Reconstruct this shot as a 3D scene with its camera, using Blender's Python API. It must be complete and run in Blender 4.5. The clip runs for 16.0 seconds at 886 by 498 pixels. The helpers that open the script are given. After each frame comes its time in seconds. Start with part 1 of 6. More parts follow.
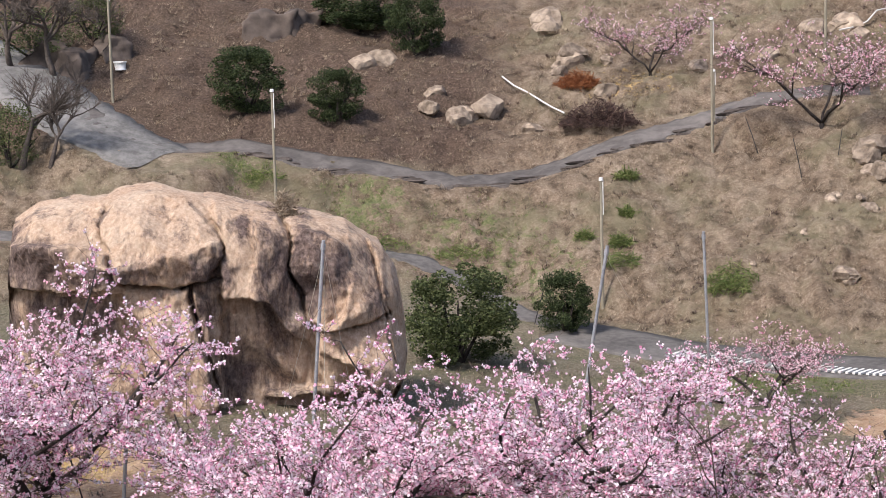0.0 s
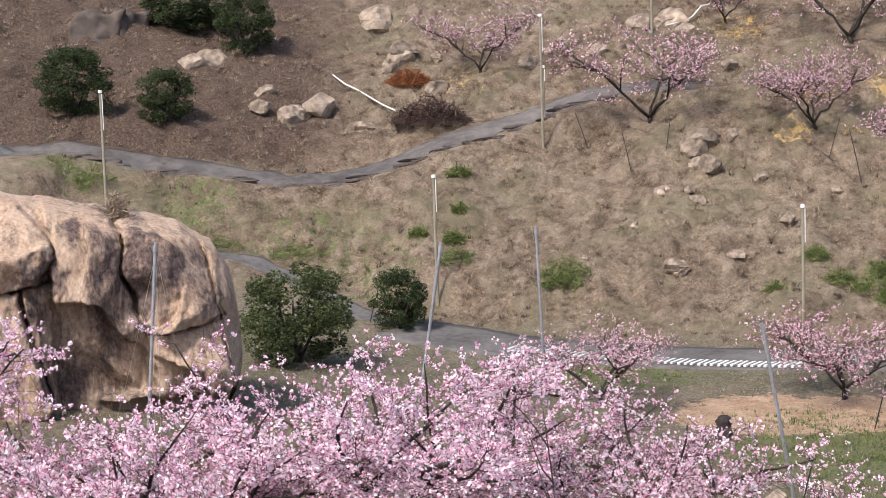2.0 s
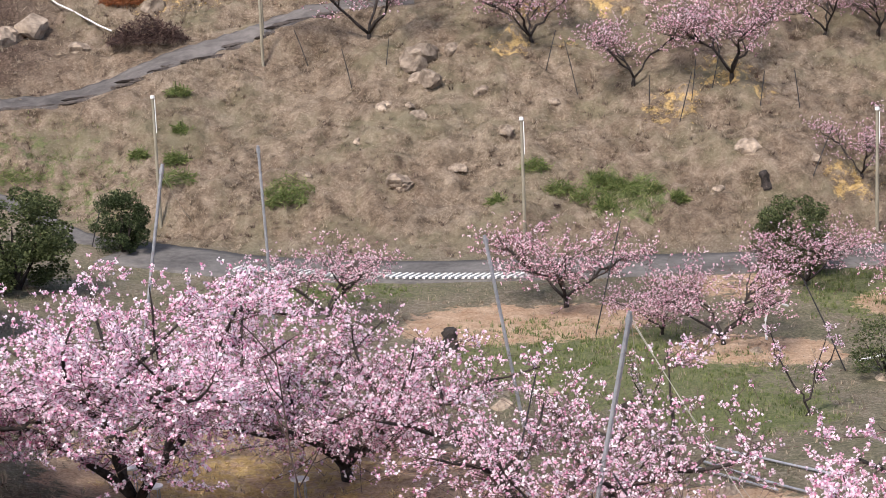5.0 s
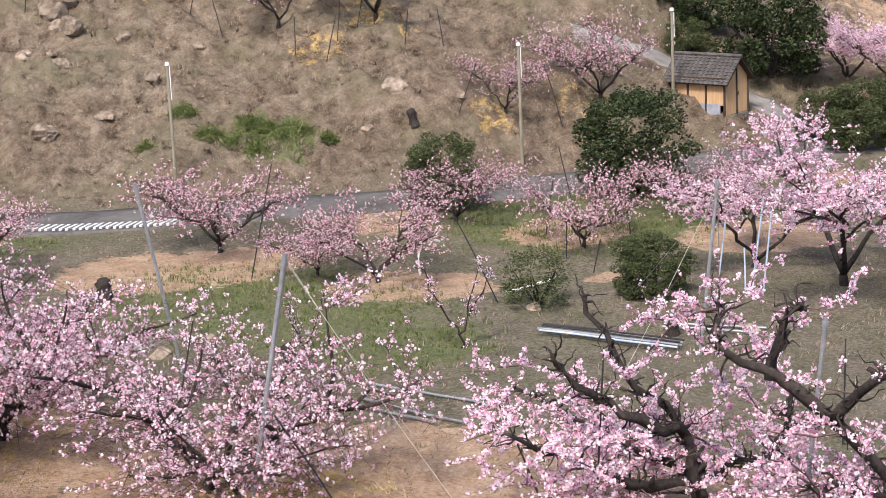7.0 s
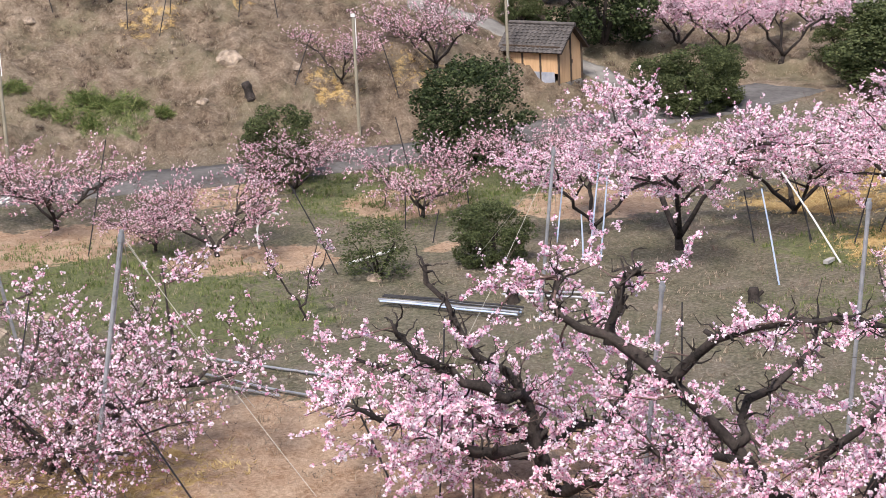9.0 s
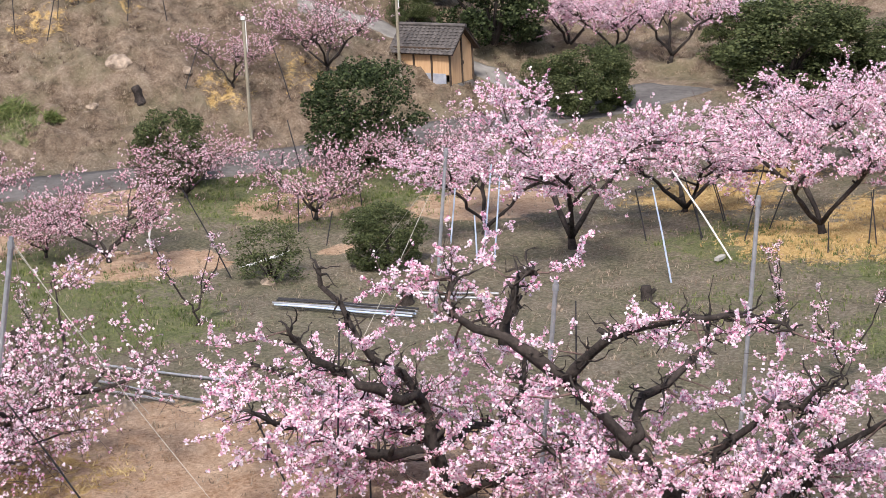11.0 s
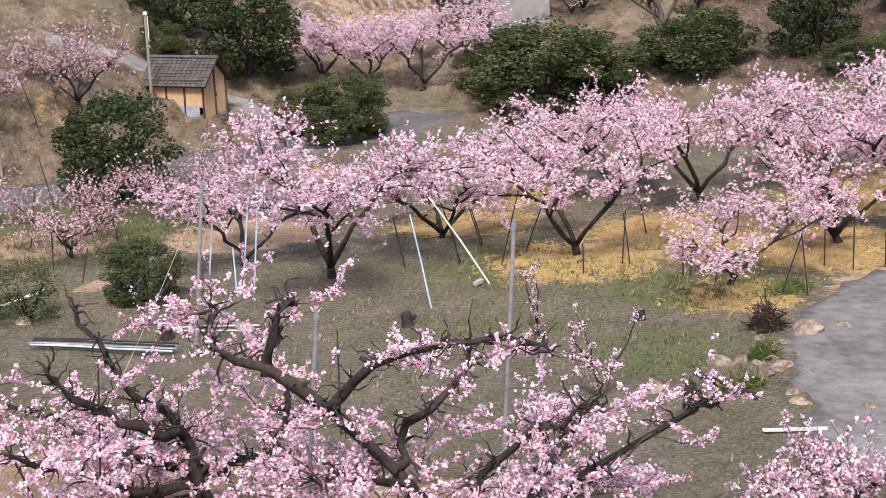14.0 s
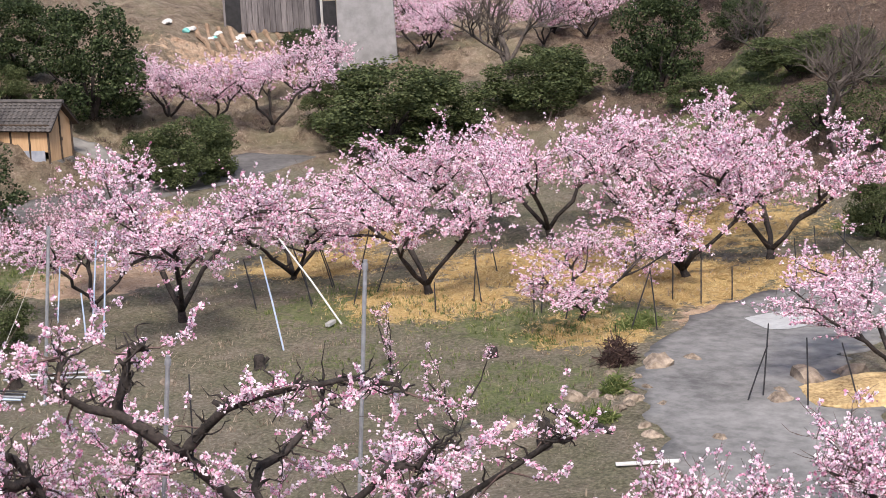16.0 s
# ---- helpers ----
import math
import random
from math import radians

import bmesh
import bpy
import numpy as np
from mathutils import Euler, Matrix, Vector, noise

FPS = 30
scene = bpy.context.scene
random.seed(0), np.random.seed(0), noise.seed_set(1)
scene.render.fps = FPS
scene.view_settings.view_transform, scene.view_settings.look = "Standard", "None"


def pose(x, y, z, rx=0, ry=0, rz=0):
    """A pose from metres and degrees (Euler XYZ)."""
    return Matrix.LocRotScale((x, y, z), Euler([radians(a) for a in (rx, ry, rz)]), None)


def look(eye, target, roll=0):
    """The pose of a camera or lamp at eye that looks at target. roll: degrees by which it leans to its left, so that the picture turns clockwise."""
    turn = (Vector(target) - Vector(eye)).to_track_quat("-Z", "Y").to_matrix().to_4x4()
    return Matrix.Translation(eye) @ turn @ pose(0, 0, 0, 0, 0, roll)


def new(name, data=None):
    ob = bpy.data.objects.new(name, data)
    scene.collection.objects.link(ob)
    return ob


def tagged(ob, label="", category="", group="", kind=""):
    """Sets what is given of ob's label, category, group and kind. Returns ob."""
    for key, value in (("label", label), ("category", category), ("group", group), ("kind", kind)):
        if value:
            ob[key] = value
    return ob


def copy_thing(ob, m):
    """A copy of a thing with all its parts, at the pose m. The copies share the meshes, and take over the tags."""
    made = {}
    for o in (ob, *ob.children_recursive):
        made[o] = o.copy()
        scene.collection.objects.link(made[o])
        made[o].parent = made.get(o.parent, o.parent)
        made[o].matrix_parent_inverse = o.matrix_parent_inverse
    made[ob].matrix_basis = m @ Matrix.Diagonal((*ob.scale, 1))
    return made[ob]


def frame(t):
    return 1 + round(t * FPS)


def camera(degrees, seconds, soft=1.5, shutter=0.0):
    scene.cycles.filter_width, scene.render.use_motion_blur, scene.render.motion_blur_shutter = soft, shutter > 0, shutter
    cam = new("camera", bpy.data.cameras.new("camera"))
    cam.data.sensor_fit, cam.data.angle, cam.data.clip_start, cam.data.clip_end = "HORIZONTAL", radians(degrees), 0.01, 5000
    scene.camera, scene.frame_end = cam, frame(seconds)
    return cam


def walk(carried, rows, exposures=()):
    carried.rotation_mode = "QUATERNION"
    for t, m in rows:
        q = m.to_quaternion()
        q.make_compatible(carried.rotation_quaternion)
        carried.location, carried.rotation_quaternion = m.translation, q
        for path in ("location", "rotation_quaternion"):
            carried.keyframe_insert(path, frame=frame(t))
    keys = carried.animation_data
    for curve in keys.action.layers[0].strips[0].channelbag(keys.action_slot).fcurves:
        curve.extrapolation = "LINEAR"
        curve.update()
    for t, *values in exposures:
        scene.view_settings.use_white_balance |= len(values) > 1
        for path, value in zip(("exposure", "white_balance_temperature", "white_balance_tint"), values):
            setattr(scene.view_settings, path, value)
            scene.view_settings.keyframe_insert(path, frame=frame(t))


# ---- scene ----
cam = camera(25.70, 16.0, soft=0.78)
EYE = 15.0
ROWS = [
    (0.0, 0.00, -7.63, 1.53),
    (0.5, -1.31, -7.64, 1.60),
    (1.0, -2.66, -7.68, 1.72),
    (1.5, -3.98, -7.72, 1.76),
    (2.0, -4.99, -7.83, 1.91),
    (2.5, -6.49, -7.90, 1.93),
    (3.0, -8.16, -8.20, 1.98),
    (3.2, -8.81, -8.35, 2.03),
    (5.3, -14.73, -10.84, 2.22),
    (5.5, -15.99, -10.96, 2.21),
    (6.0, -19.78, -11.38, 2.38),
    (6.5, -21.91, -12.07, 2.46),
    (7.0, -23.76, -12.68, 2.56),
    (7.5, -25.57, -12.95, 2.60),
    (8.0, -26.99, -13.17, 2.63),
    (8.5, -27.79, -13.65, 2.63),
    (9.0, -28.66, -13.75, 2.69),
    (11.5, -32.90, -13.86, 2.69),
    (12.0, -34.10, -13.85, 2.72),
    (12.5, -35.40, -13.82, 2.79),
    (13.0, -36.74, -13.76, 2.75),
    (13.5, -38.06, -13.62, 2.77),
    (14.0, -39.22, -13.33, 2.80),
    (14.5, -40.41, -12.98, 2.81),
    (15.0, -41.60, -12.69, 2.86),
    (15.5, -42.72, -12.50, 2.87),
    (16.0, -43.74, -12.37, 2.88),
]
walk(cam, [(t, pose(0, 0, EYE, 90 + pitch, roll, yaw)) for t, yaw, pitch, roll in ROWS], [(0.0, 0.61, 6620, 12.5), (9.0, 0.66, 6620, 12.5), (12.5, 0.65, 6620, 12.5), (16.0, 0.60, 6620, 12.5)])

# ---- daylight ----
SUN_HIGH, SUN_FROM = 52, 222   # degrees up; compass bearing that the light comes from (0 = straight ahead of the lookout, 90 = its right)
world = bpy.data.worlds.new("daylight")
scene.world = world
world.use_nodes = True
sky = world.node_tree.nodes.new("ShaderNodeTexSky")
sky.sky_type, sky.sun_disc = "NISHITA", False
sky.sun_elevation, sky.sun_rotation = radians(SUN_HIGH), radians(SUN_FROM)
sky.air_density, sky.dust_density = 1.0, 2.5
back = world.node_tree.nodes["Background"]
back.inputs["Strength"].default_value = 0.15
world.node_tree.links.new(sky.outputs["Color"], back.inputs["Color"])
lamp = bpy.data.lights.new("sun", "SUN")
lamp.energy, lamp.angle, lamp.color = 3.2, radians(9), (1.0, 0.95, 0.89)
sun = new("sun", lamp)
sun.matrix_world = look((60 * math.sin(radians(SUN_FROM)), 60 * math.cos(radians(SUN_FROM)), 60 * math.tan(radians(SUN_HIGH))), (0, 0, 0))


# ---- materials ----
def material(name, rough=0.9, metal=0.0):
    m = bpy.data.materials.new(name)
    m.use_nodes = True
    tree = m.node_tree
    shader = tree.nodes["Principled BSDF"]
    shader.inputs["Roughness"].default_value, shader.inputs["Metallic"].default_value = rough, metal
    shader.inputs["Specular IOR Level"].default_value = 0.25
    return m, tree, shader


def node(tree, kind, **inputs):
    n = tree.nodes.new("ShaderNode" + kind)
    for key, value in inputs.items():
        n.inputs[key.replace("_", " ")].default_value = value
    return n


def noise_of(tree, scale, detail=6.0, rough=0.6, stretch=(1, 1, 1), space="Object"):
    where, turn = tree.nodes.new("ShaderNodeTexCoord"), node(tree, "Mapping", Scale=stretch)
    n = node(tree, "TexNoise", Scale=scale, Detail=detail, Roughness=rough)
    tree.links.new(where.outputs[space], turn.inputs["Vector"])
    tree.links.new(turn.outputs["Vector"], n.inputs["Vector"])
    return n.outputs["Fac"]


def ramp(tree, fac, stops):
    r = tree.nodes.new("ShaderNodeValToRGB")
    while len(r.color_ramp.elements) < len(stops):
        r.color_ramp.elements.new(0.5)
    for e, (at, colour) in zip(r.color_ramp.elements, stops):
        e.position, e.color = at, (*colour, 1) if not isinstance(colour, (int, float)) else (colour, colour, colour, 1)
    tree.links.new(fac, r.inputs["Fac"])
    return r.outputs["Color"]


def blend(tree, fac, a, b, kind="MIX"):
    m = tree.nodes.new("ShaderNodeMix")
    m.data_type, m.blend_type = "RGBA", kind
    for value, sock in ((fac, m.inputs["Factor"]), (a, m.inputs["A"]), (b, m.inputs["B"])):
        if isinstance(value, (int, float)):
            sock.default_value = value
        elif isinstance(value, tuple):
            sock.default_value = (*value, 1)
        else:
            tree.links.new(value, sock)
    return m.outputs["Result"]


def bump(tree, shader, fac, strength, distance):
    b = node(tree, "Bump", Strength=strength, Distance=distance)
    tree.links.new(fac, b.inputs["Height"])
    tree.links.new(b.outputs["Normal"], shader.inputs["Normal"])


def speckled(name, dark, light, scale, rough=0.9, metal=0.0, depth=0.02, strength=0.5, stretch=(1, 1, 1), random_by=""):
    """A surface that varies between two colours at two scales, with relief; random_by: "object" or "island"."""
    m, tree, shader = material(name, rough, metal)
    fine, broad = noise_of(tree, scale, 8, 0.65, stretch), noise_of(tree, scale * 0.12, 4, 0.55, stretch)
    mid = tuple((a + b) / 2 for a, b in zip(dark, light))
    colour = blend(tree, 0.5, ramp(tree, fine, [(0.38, dark), (0.62, light)]), ramp(tree, broad, [(0.35, dark), (0.5, mid), (0.65, light)]))
    if random_by:
        if random_by == "object":
            pick = tree.nodes.new("ShaderNodeObjectInfo").outputs["Random"]
        else:
            pick = tree.nodes.new("ShaderNodeNewGeometry").outputs["Random Per Island"]
        colour = blend(tree, 1.0, colour, ramp(tree, pick, [(0.0, 0.72), (1.0, 1.15)]), "MULTIPLY")
    tree.links.new(colour, shader.inputs["Base Color"])
    bump(tree, shader, fine, strength, depth)
    return m


def petals(name, stops, lit=0.35):
    m, tree, shader = material(name, 0.7)
    pick = tree.nodes.new("ShaderNodeNewGeometry").outputs["Random Per Island"]
    colour = ramp(tree, pick, stops)
    tree.links.new(colour, shader.inputs["Base Color"])
    through_light = tree.nodes.new("ShaderNodeBsdfTranslucent")
    tree.links.new(colour, through_light.inputs["Color"])
    both = node(tree, "MixShader", Fac=lit)
    tree.links.new(shader.outputs["BSDF"], both.inputs[1])
    tree.links.new(through_light.outputs["BSDF"], both.inputs[2])
    tree.links.new(both.outputs["Shader"], tree.nodes["Material Output"].inputs["Surface"])
    return m


BLOSSOM = petals("peach_blossom", [(0.0, (0.50, 0.16, 0.29)), (0.13, (0.82, 0.43, 0.58)), (0.34, (0.95, 0.665, 0.79)), (0.7, (0.97, 0.825, 0.905)), (1.0, (0.985, 0.93, 0.96))], 0.4)
BLOSSOM_DEEP = petals("deep_pink_blossom", [(0.0, (0.50, 0.17, 0.28)), (0.22, (0.82, 0.44, 0.56)), (0.55, (0.94, 0.68, 0.76)), (1.0, (0.98, 0.89, 0.92))], 0.42)
BARK = speckled("peach_bark", (0.007, 0.006, 0.0055), (0.062, 0.05, 0.045), 11, depth=0.03, strength=0.8)
TWIG = speckled("twig_bark", (0.045, 0.031, 0.028), (0.18, 0.12, 0.105), 14, depth=0.01)
GREY_TWIG = speckled("grey_twig_bark", (0.10, 0.085, 0.07), (0.24, 0.20, 0.17), 12, depth=0.01)
LEAF_DARK = petals("dark_evergreen_leaf", [(0.0, (0.018, 0.027, 0.011)), (0.5, (0.040, 0.059, 0.023)), (0.9, (0.085, 0.112, 0.045)), (1.0, (0.13, 0.155, 0.075))])
LEAF_OLIVE = petals("olive_green_leaf", [(0.0, (0.042, 0.056, 0.022)), (0.5, (0.080, 0.10, 0.040)), (0.9, (0.125, 0.148, 0.062)), (1.0, (0.165, 0.18, 0.082))])
GRASS_DRY = petals("dry_grass_blade", [(0.0, (0.17, 0.125, 0.09)), (0.5, (0.30, 0.235, 0.172)), (1.0, (0.48, 0.40, 0.305))])
LITTER = petals("leaf_litter", [(0.0, (0.05, 0.033, 0.022)), (0.5, (0.17, 0.12, 0.085)), (1.0, (0.42, 0.35, 0.27))])
GRASS_GREEN = petals("green_grass_blade", [(0.0, (0.07, 0.10, 0.03)), (0.6, (0.15, 0.19, 0.06)), (1.0, (0.28, 0.29, 0.12))])
STRAW_STALK = petals("straw_stalk", [(0.0, (0.30, 0.20, 0.08)), (0.5, (0.52, 0.38, 0.17)), (1.0, (0.70, 0.56, 0.30))])
DARK_TWIG = speckled("dark_twig_bark", (0.045, 0.036, 0.032), (0.15, 0.125, 0.11), 12, depth=0.01)
TRACK = speckled("worn_track_concrete", (0.085, 0.082, 0.08), (0.235, 0.228, 0.22), 2.6, 0.9, depth=0.012, strength=0.7, stretch=(1, 0.75, 1))
ASPHALT = speckled("worn_asphalt", (0.062, 0.058, 0.056), (0.15, 0.14, 0.134), 3.0, 0.9, depth=0.01)
LANE_ASPHALT = speckled("old_lane_asphalt", (0.05, 0.045, 0.043), (0.155, 0.14, 0.132), 1.6, 0.92, depth=0.015)
CONCRETE = speckled("weathered_concrete", (0.26, 0.25, 0.24), (0.46, 0.45, 0.43), 2.0, 0.9, depth=0.01)
DRAIN = speckled("pale_drain_concrete", (0.44, 0.43, 0.41), (0.68, 0.67, 0.65), 3, 0.85, depth=0.006)
CONCRETE_DARK = speckled("stained_concrete", (0.12, 0.113, 0.105), (0.28, 0.265, 0.245), 1.2, 0.9, depth=0.01)
ROCK = speckled("granite_field_stone", (0.11, 0.083, 0.064), (0.42, 0.34, 0.265), 2.2, 0.95, depth=0.06, strength=0.7, random_by="object")
STEEL = speckled("galvanised_steel", (0.26, 0.27, 0.29), (0.46, 0.47, 0.50), 6, 0.5, 0.6, depth=0.002)
POLE_GREY = speckled("weathered_pole", (0.17, 0.15, 0.11), (0.33, 0.30, 0.235), 6, 0.8, depth=0.004, stretch=(1, 1, 0.2))
WHITE = speckled("white_plastic", (0.62, 0.62, 0.61), (0.85, 0.85, 0.84), 6, 0.6, depth=0.002)
DARK_STAKE = speckled("black_stake", (0.018, 0.018, 0.022), (0.05, 0.048, 0.05), 8, 0.6, depth=0.002)
BLUE_PIPE = speckled("pale_blue_pipe", (0.30, 0.40, 0.58), (0.60, 0.68, 0.80), 6, 0.5, depth=0.002)
WIRE = speckled("steel_wire", (0.40, 0.38, 0.33), (0.60, 0.57, 0.50), 20, 0.5, depth=0.001)
OCHRE = speckled("ochre_board", (0.42, 0.26, 0.14), (0.58, 0.39, 0.23), 2.5, 0.85, depth=0.006, stretch=(4, 4, 0.4))
DARK_WOOD = speckled("dark_timber", (0.035, 0.025, 0.018), (0.09, 0.065, 0.05), 6, 0.85, depth=0.01)
ROOF_TILE = speckled("grey_roof_tile", (0.05, 0.045, 0.044), (0.12, 0.108, 0.103), 5, 0.8, depth=0.01, random_by="object")
BLUE_SHEET = speckled("blue_grey_sheet", (0.22, 0.24, 0.29), (0.40, 0.42, 0.47), 3, 0.7, depth=0.01)
BRUSH_DARK = petals("dead_brush", [(0.0, (0.03, 0.018, 0.016)), (0.6, (0.075, 0.045, 0.04)), (1.0, (0.17, 0.11, 0.09))])
BRUSH_RUST = petals("rust_brown_brush", [(0.0, (0.13, 0.045, 0.018)), (0.6, (0.26, 0.09, 0.035)), (1.0, (0.40, 0.18, 0.08))])
# near-black colour of the panels that paint the darkness inside openings
BLACK_GAP = speckled("painted_gap_shade", (0.012, 0.012, 0.013), (0.035, 0.034, 0.036), 3, 0.7, depth=0.01)


def boulder_material():
    """Tan granite with grey-violet water stains that run down the face, and shade painted into its hollows."""
    m, tree, shader = material("stained_shaded_granite", 0.95)
    fine, broad = noise_of(tree, 9.0, 10, 0.72, (1, 1, 0.7)), noise_of(tree, 0.6, 6, 0.65)
    runs = noise_of(tree, 1.7, 9, 0.72, (1.0, 1.0, 0.13))
    tan = ramp(tree, fine, [(0.34, (0.33, 0.225, 0.155)), (0.5, (0.50, 0.375, 0.28)), (0.66, (0.66, 0.53, 0.42))])
    tan = blend(tree, ramp(tree, broad, [(0.42, 0.0), (0.62, 0.75)]), tan, ramp(tree, fine, [(0.3, (0.47, 0.37, 0.285)), (0.7, (0.70, 0.60, 0.49))]))
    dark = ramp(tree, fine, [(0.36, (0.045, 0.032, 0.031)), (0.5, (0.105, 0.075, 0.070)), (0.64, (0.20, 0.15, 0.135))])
    darkened = tree.nodes.new("ShaderNodeAttribute")
    darkened.attribute_name = "stain_shade"
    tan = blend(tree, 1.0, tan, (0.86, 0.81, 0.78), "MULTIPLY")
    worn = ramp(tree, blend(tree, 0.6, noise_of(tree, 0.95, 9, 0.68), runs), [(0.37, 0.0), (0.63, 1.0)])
    edge = blend(tree, 0.42, worn, darkened.outputs["Fac"])
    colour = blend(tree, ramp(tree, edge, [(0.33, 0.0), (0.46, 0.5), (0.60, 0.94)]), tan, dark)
    lichen = noise_of(tree, 1.9, 8, 0.7)
    colour = blend(tree, ramp(tree, lichen, [(0.60, 0.0), (0.70, 0.45)]), colour, (0.185, 0.18, 0.16))
    tree.links.new(colour, shader.inputs["Base Color"])
    bump(tree, shader, blend(tree, 0.5, fine, runs), 1.0, 0.16)
    return m


def ground_material():
    """Dry grass, earth, straw and green turf, mixed by the cover that lies on each place."""
    m, tree, shader = material("ground_cover", 0.95)
    cover = tree.nodes.new("ShaderNodeVertexColor")
    cover.layer_name = "cover"
    split = tree.nodes.new("ShaderNodeSeparateColor")
    tree.links.new(cover.outputs["Color"], split.inputs["Color"])
    fine, mid, broad = noise_of(tree, 9.0, 8, 0.72), noise_of(tree, 1.1, 8, 0.68), noise_of(tree, 0.16, 5, 0.6)
    strands = noise_of(tree, 1.5, 9, 0.74, (1.0, 0.42, 0.42))
    dry = blend(tree, 0.42, ramp(tree, fine, [(0.36, (0.085, 0.062, 0.045)), (0.5, (0.21, 0.163, 0.12)), (0.64, (0.40, 0.33, 0.255))]),
                ramp(tree, broad, [(0.32, (0.15, 0.098, 0.07)), (0.5, (0.215, 0.16, 0.12)), (0.68, (0.28, 0.228, 0.175))]))
    dry = blend(tree, ramp(tree, strands, [(0.46, 0.0), (0.64, 0.5)]), dry, (0.33, 0.275, 0.215))
    clumps = ramp(tree, noise_of(tree, 1.15, 9, 0.74), [(0.36, (0.36, 0.33, 0.30)), (0.48, (0.80, 0.77, 0.73)), (0.62, (1.18, 1.17, 1.15))])
    dry = blend(tree, 1.0, dry, clumps, "MULTIPLY")
    moss = ramp(tree, noise_of(tree, 0.23, 7, 0.7), [(0.48, 0.0), (0.62, 0.55)])
    dry = blend(tree, moss, dry, (0.165, 0.155, 0.092))
    depth = tree.nodes.new("ShaderNodeAttribute")
    depth.attribute_name = "litter"
    leaves = ramp(tree, fine, [(0.36, (0.032, 0.02, 0.015)), (0.5, (0.085, 0.056, 0.042)), (0.64, (0.175, 0.125, 0.097))])
    dry = blend(tree, ramp(tree, blend(tree, 0.35, depth.outputs["Fac"], mid), [(0.30, 0.0), (0.62, 0.9)]), dry, leaves)
    field = blend(tree, 0.5, ramp(tree, fine, [(0.38, (0.045, 0.036, 0.026)), (0.5, (0.155, 0.130, 0.098)), (0.62, (0.38, 0.335, 0.265))]), ramp(tree, mid, [(0.38, (0.13, 0.115, 0.07)), (0.62, (0.27, 0.225, 0.17))]))
    field = blend(tree, ramp(tree, noise_of(tree, 0.45, 8, 0.72), [(0.42, 0.0), (0.60, 0.6)]), field, ramp(tree, fine, [(0.38, (0.05, 0.056, 0.026)), (0.62, (0.19, 0.185, 0.10))]))
    green = blend(tree, 0.5, ramp(tree, fine, [(0.39, (0.045, 0.058, 0.02)), (0.61, (0.24, 0.25, 0.12))]), ramp(tree, mid, [(0.35, (0.09, 0.115, 0.04)), (0.65, (0.20, 0.19, 0.10))]))
    straw = blend(tree, 0.5, ramp(tree, fine, [(0.38, (0.24, 0.14, 0.045)), (0.62, (0.72, 0.53, 0.25))]), ramp(tree, mid, [(0.35, (0.40, 0.25, 0.09)), (0.65, (0.62, 0.45, 0.20))]))
    earth = blend(tree, 0.5, ramp(tree, fine, [(0.39, (0.17, 0.10, 0.06)), (0.61, (0.60, 0.44, 0.32))]), ramp(tree, mid, [(0.36, (0.35, 0.20, 0.105)), (0.64, (0.66, 0.49, 0.345))]))
    torn = ramp(tree, noise_of(tree, 1.7, 8, 0.72), [(0.34, 0.0), (0.66, 1.0)])
    ragged = lambda w: ramp(tree, blend(tree, 0.45, w, torn), [(0.45, 0.0), (0.57, 1.0)])
    alpha = cover.outputs["Alpha"]
    colour = blend(tree, alpha, field, dry)
    colour = blend(tree, ragged(split.outputs["Red"]), colour, green)
    colour = blend(tree, ragged(split.outputs["Blue"]), colour, earth)
    colour = blend(tree, ragged(split.outputs["Green"]), colour, straw)
    tree.links.new(colour, shader.inputs["Base Color"])
    bump(tree, shader, fine, 1.0, 0.16)
    return m


GRANITE, GROUND = boulder_material(), ground_material()


# ---- building blocks ----
def mesh_of(name, verts, faces, mat, smooth=False):
    me = bpy.data.meshes.new(name)
    me.from_pydata([tuple(v) for v in verts], [], [tuple(f) for f in faces])
    if smooth:
        me.polygons.foreach_set("use_smooth", [True] * len(me.polygons))
    me.materials.append(mat)
    me.update()
    return me


def part(name, bm, mat, parent, label="", smooth=False):
    """A bmesh, or a pair of vertex and face lists, as one mesh under a thing."""
    if isinstance(bm, bpy.types.Mesh):
        me = bm
    elif isinstance(bm, tuple):
        me = mesh_of(name, bm[0], bm[1], mat, smooth)
    else:
        me = bpy.data.meshes.new(name)
        bm.to_mesh(me)
        bm.free()
        me.materials.append(mat)
        if smooth:
            me.polygons.foreach_set("use_smooth", [True] * len(me.polygons))
    ob = new(name, me)
    ob.parent = parent
    return tagged(ob, label)


def thing(name, m, label, category, group="", kind=""):
    ob = new(name)
    ob.matrix_world = m
    ob.empty_display_size = 0.3
    return tagged(ob, label, category, group, kind)


def box(bm, centre, size, turn=None, bevel=0.0):
    m = Matrix.Translation(centre) @ (turn or Matrix()) @ Matrix.Diagonal((*size, 1))
    made = bmesh.ops.create_cube(bm, size=1, matrix=m)["verts"]
    if bevel:
        edges = list({e for v in made for e in v.link_edges})
        bmesh.ops.bevel(bm, geom=edges, offset=bevel, segments=1, affect="EDGES")
    return bm


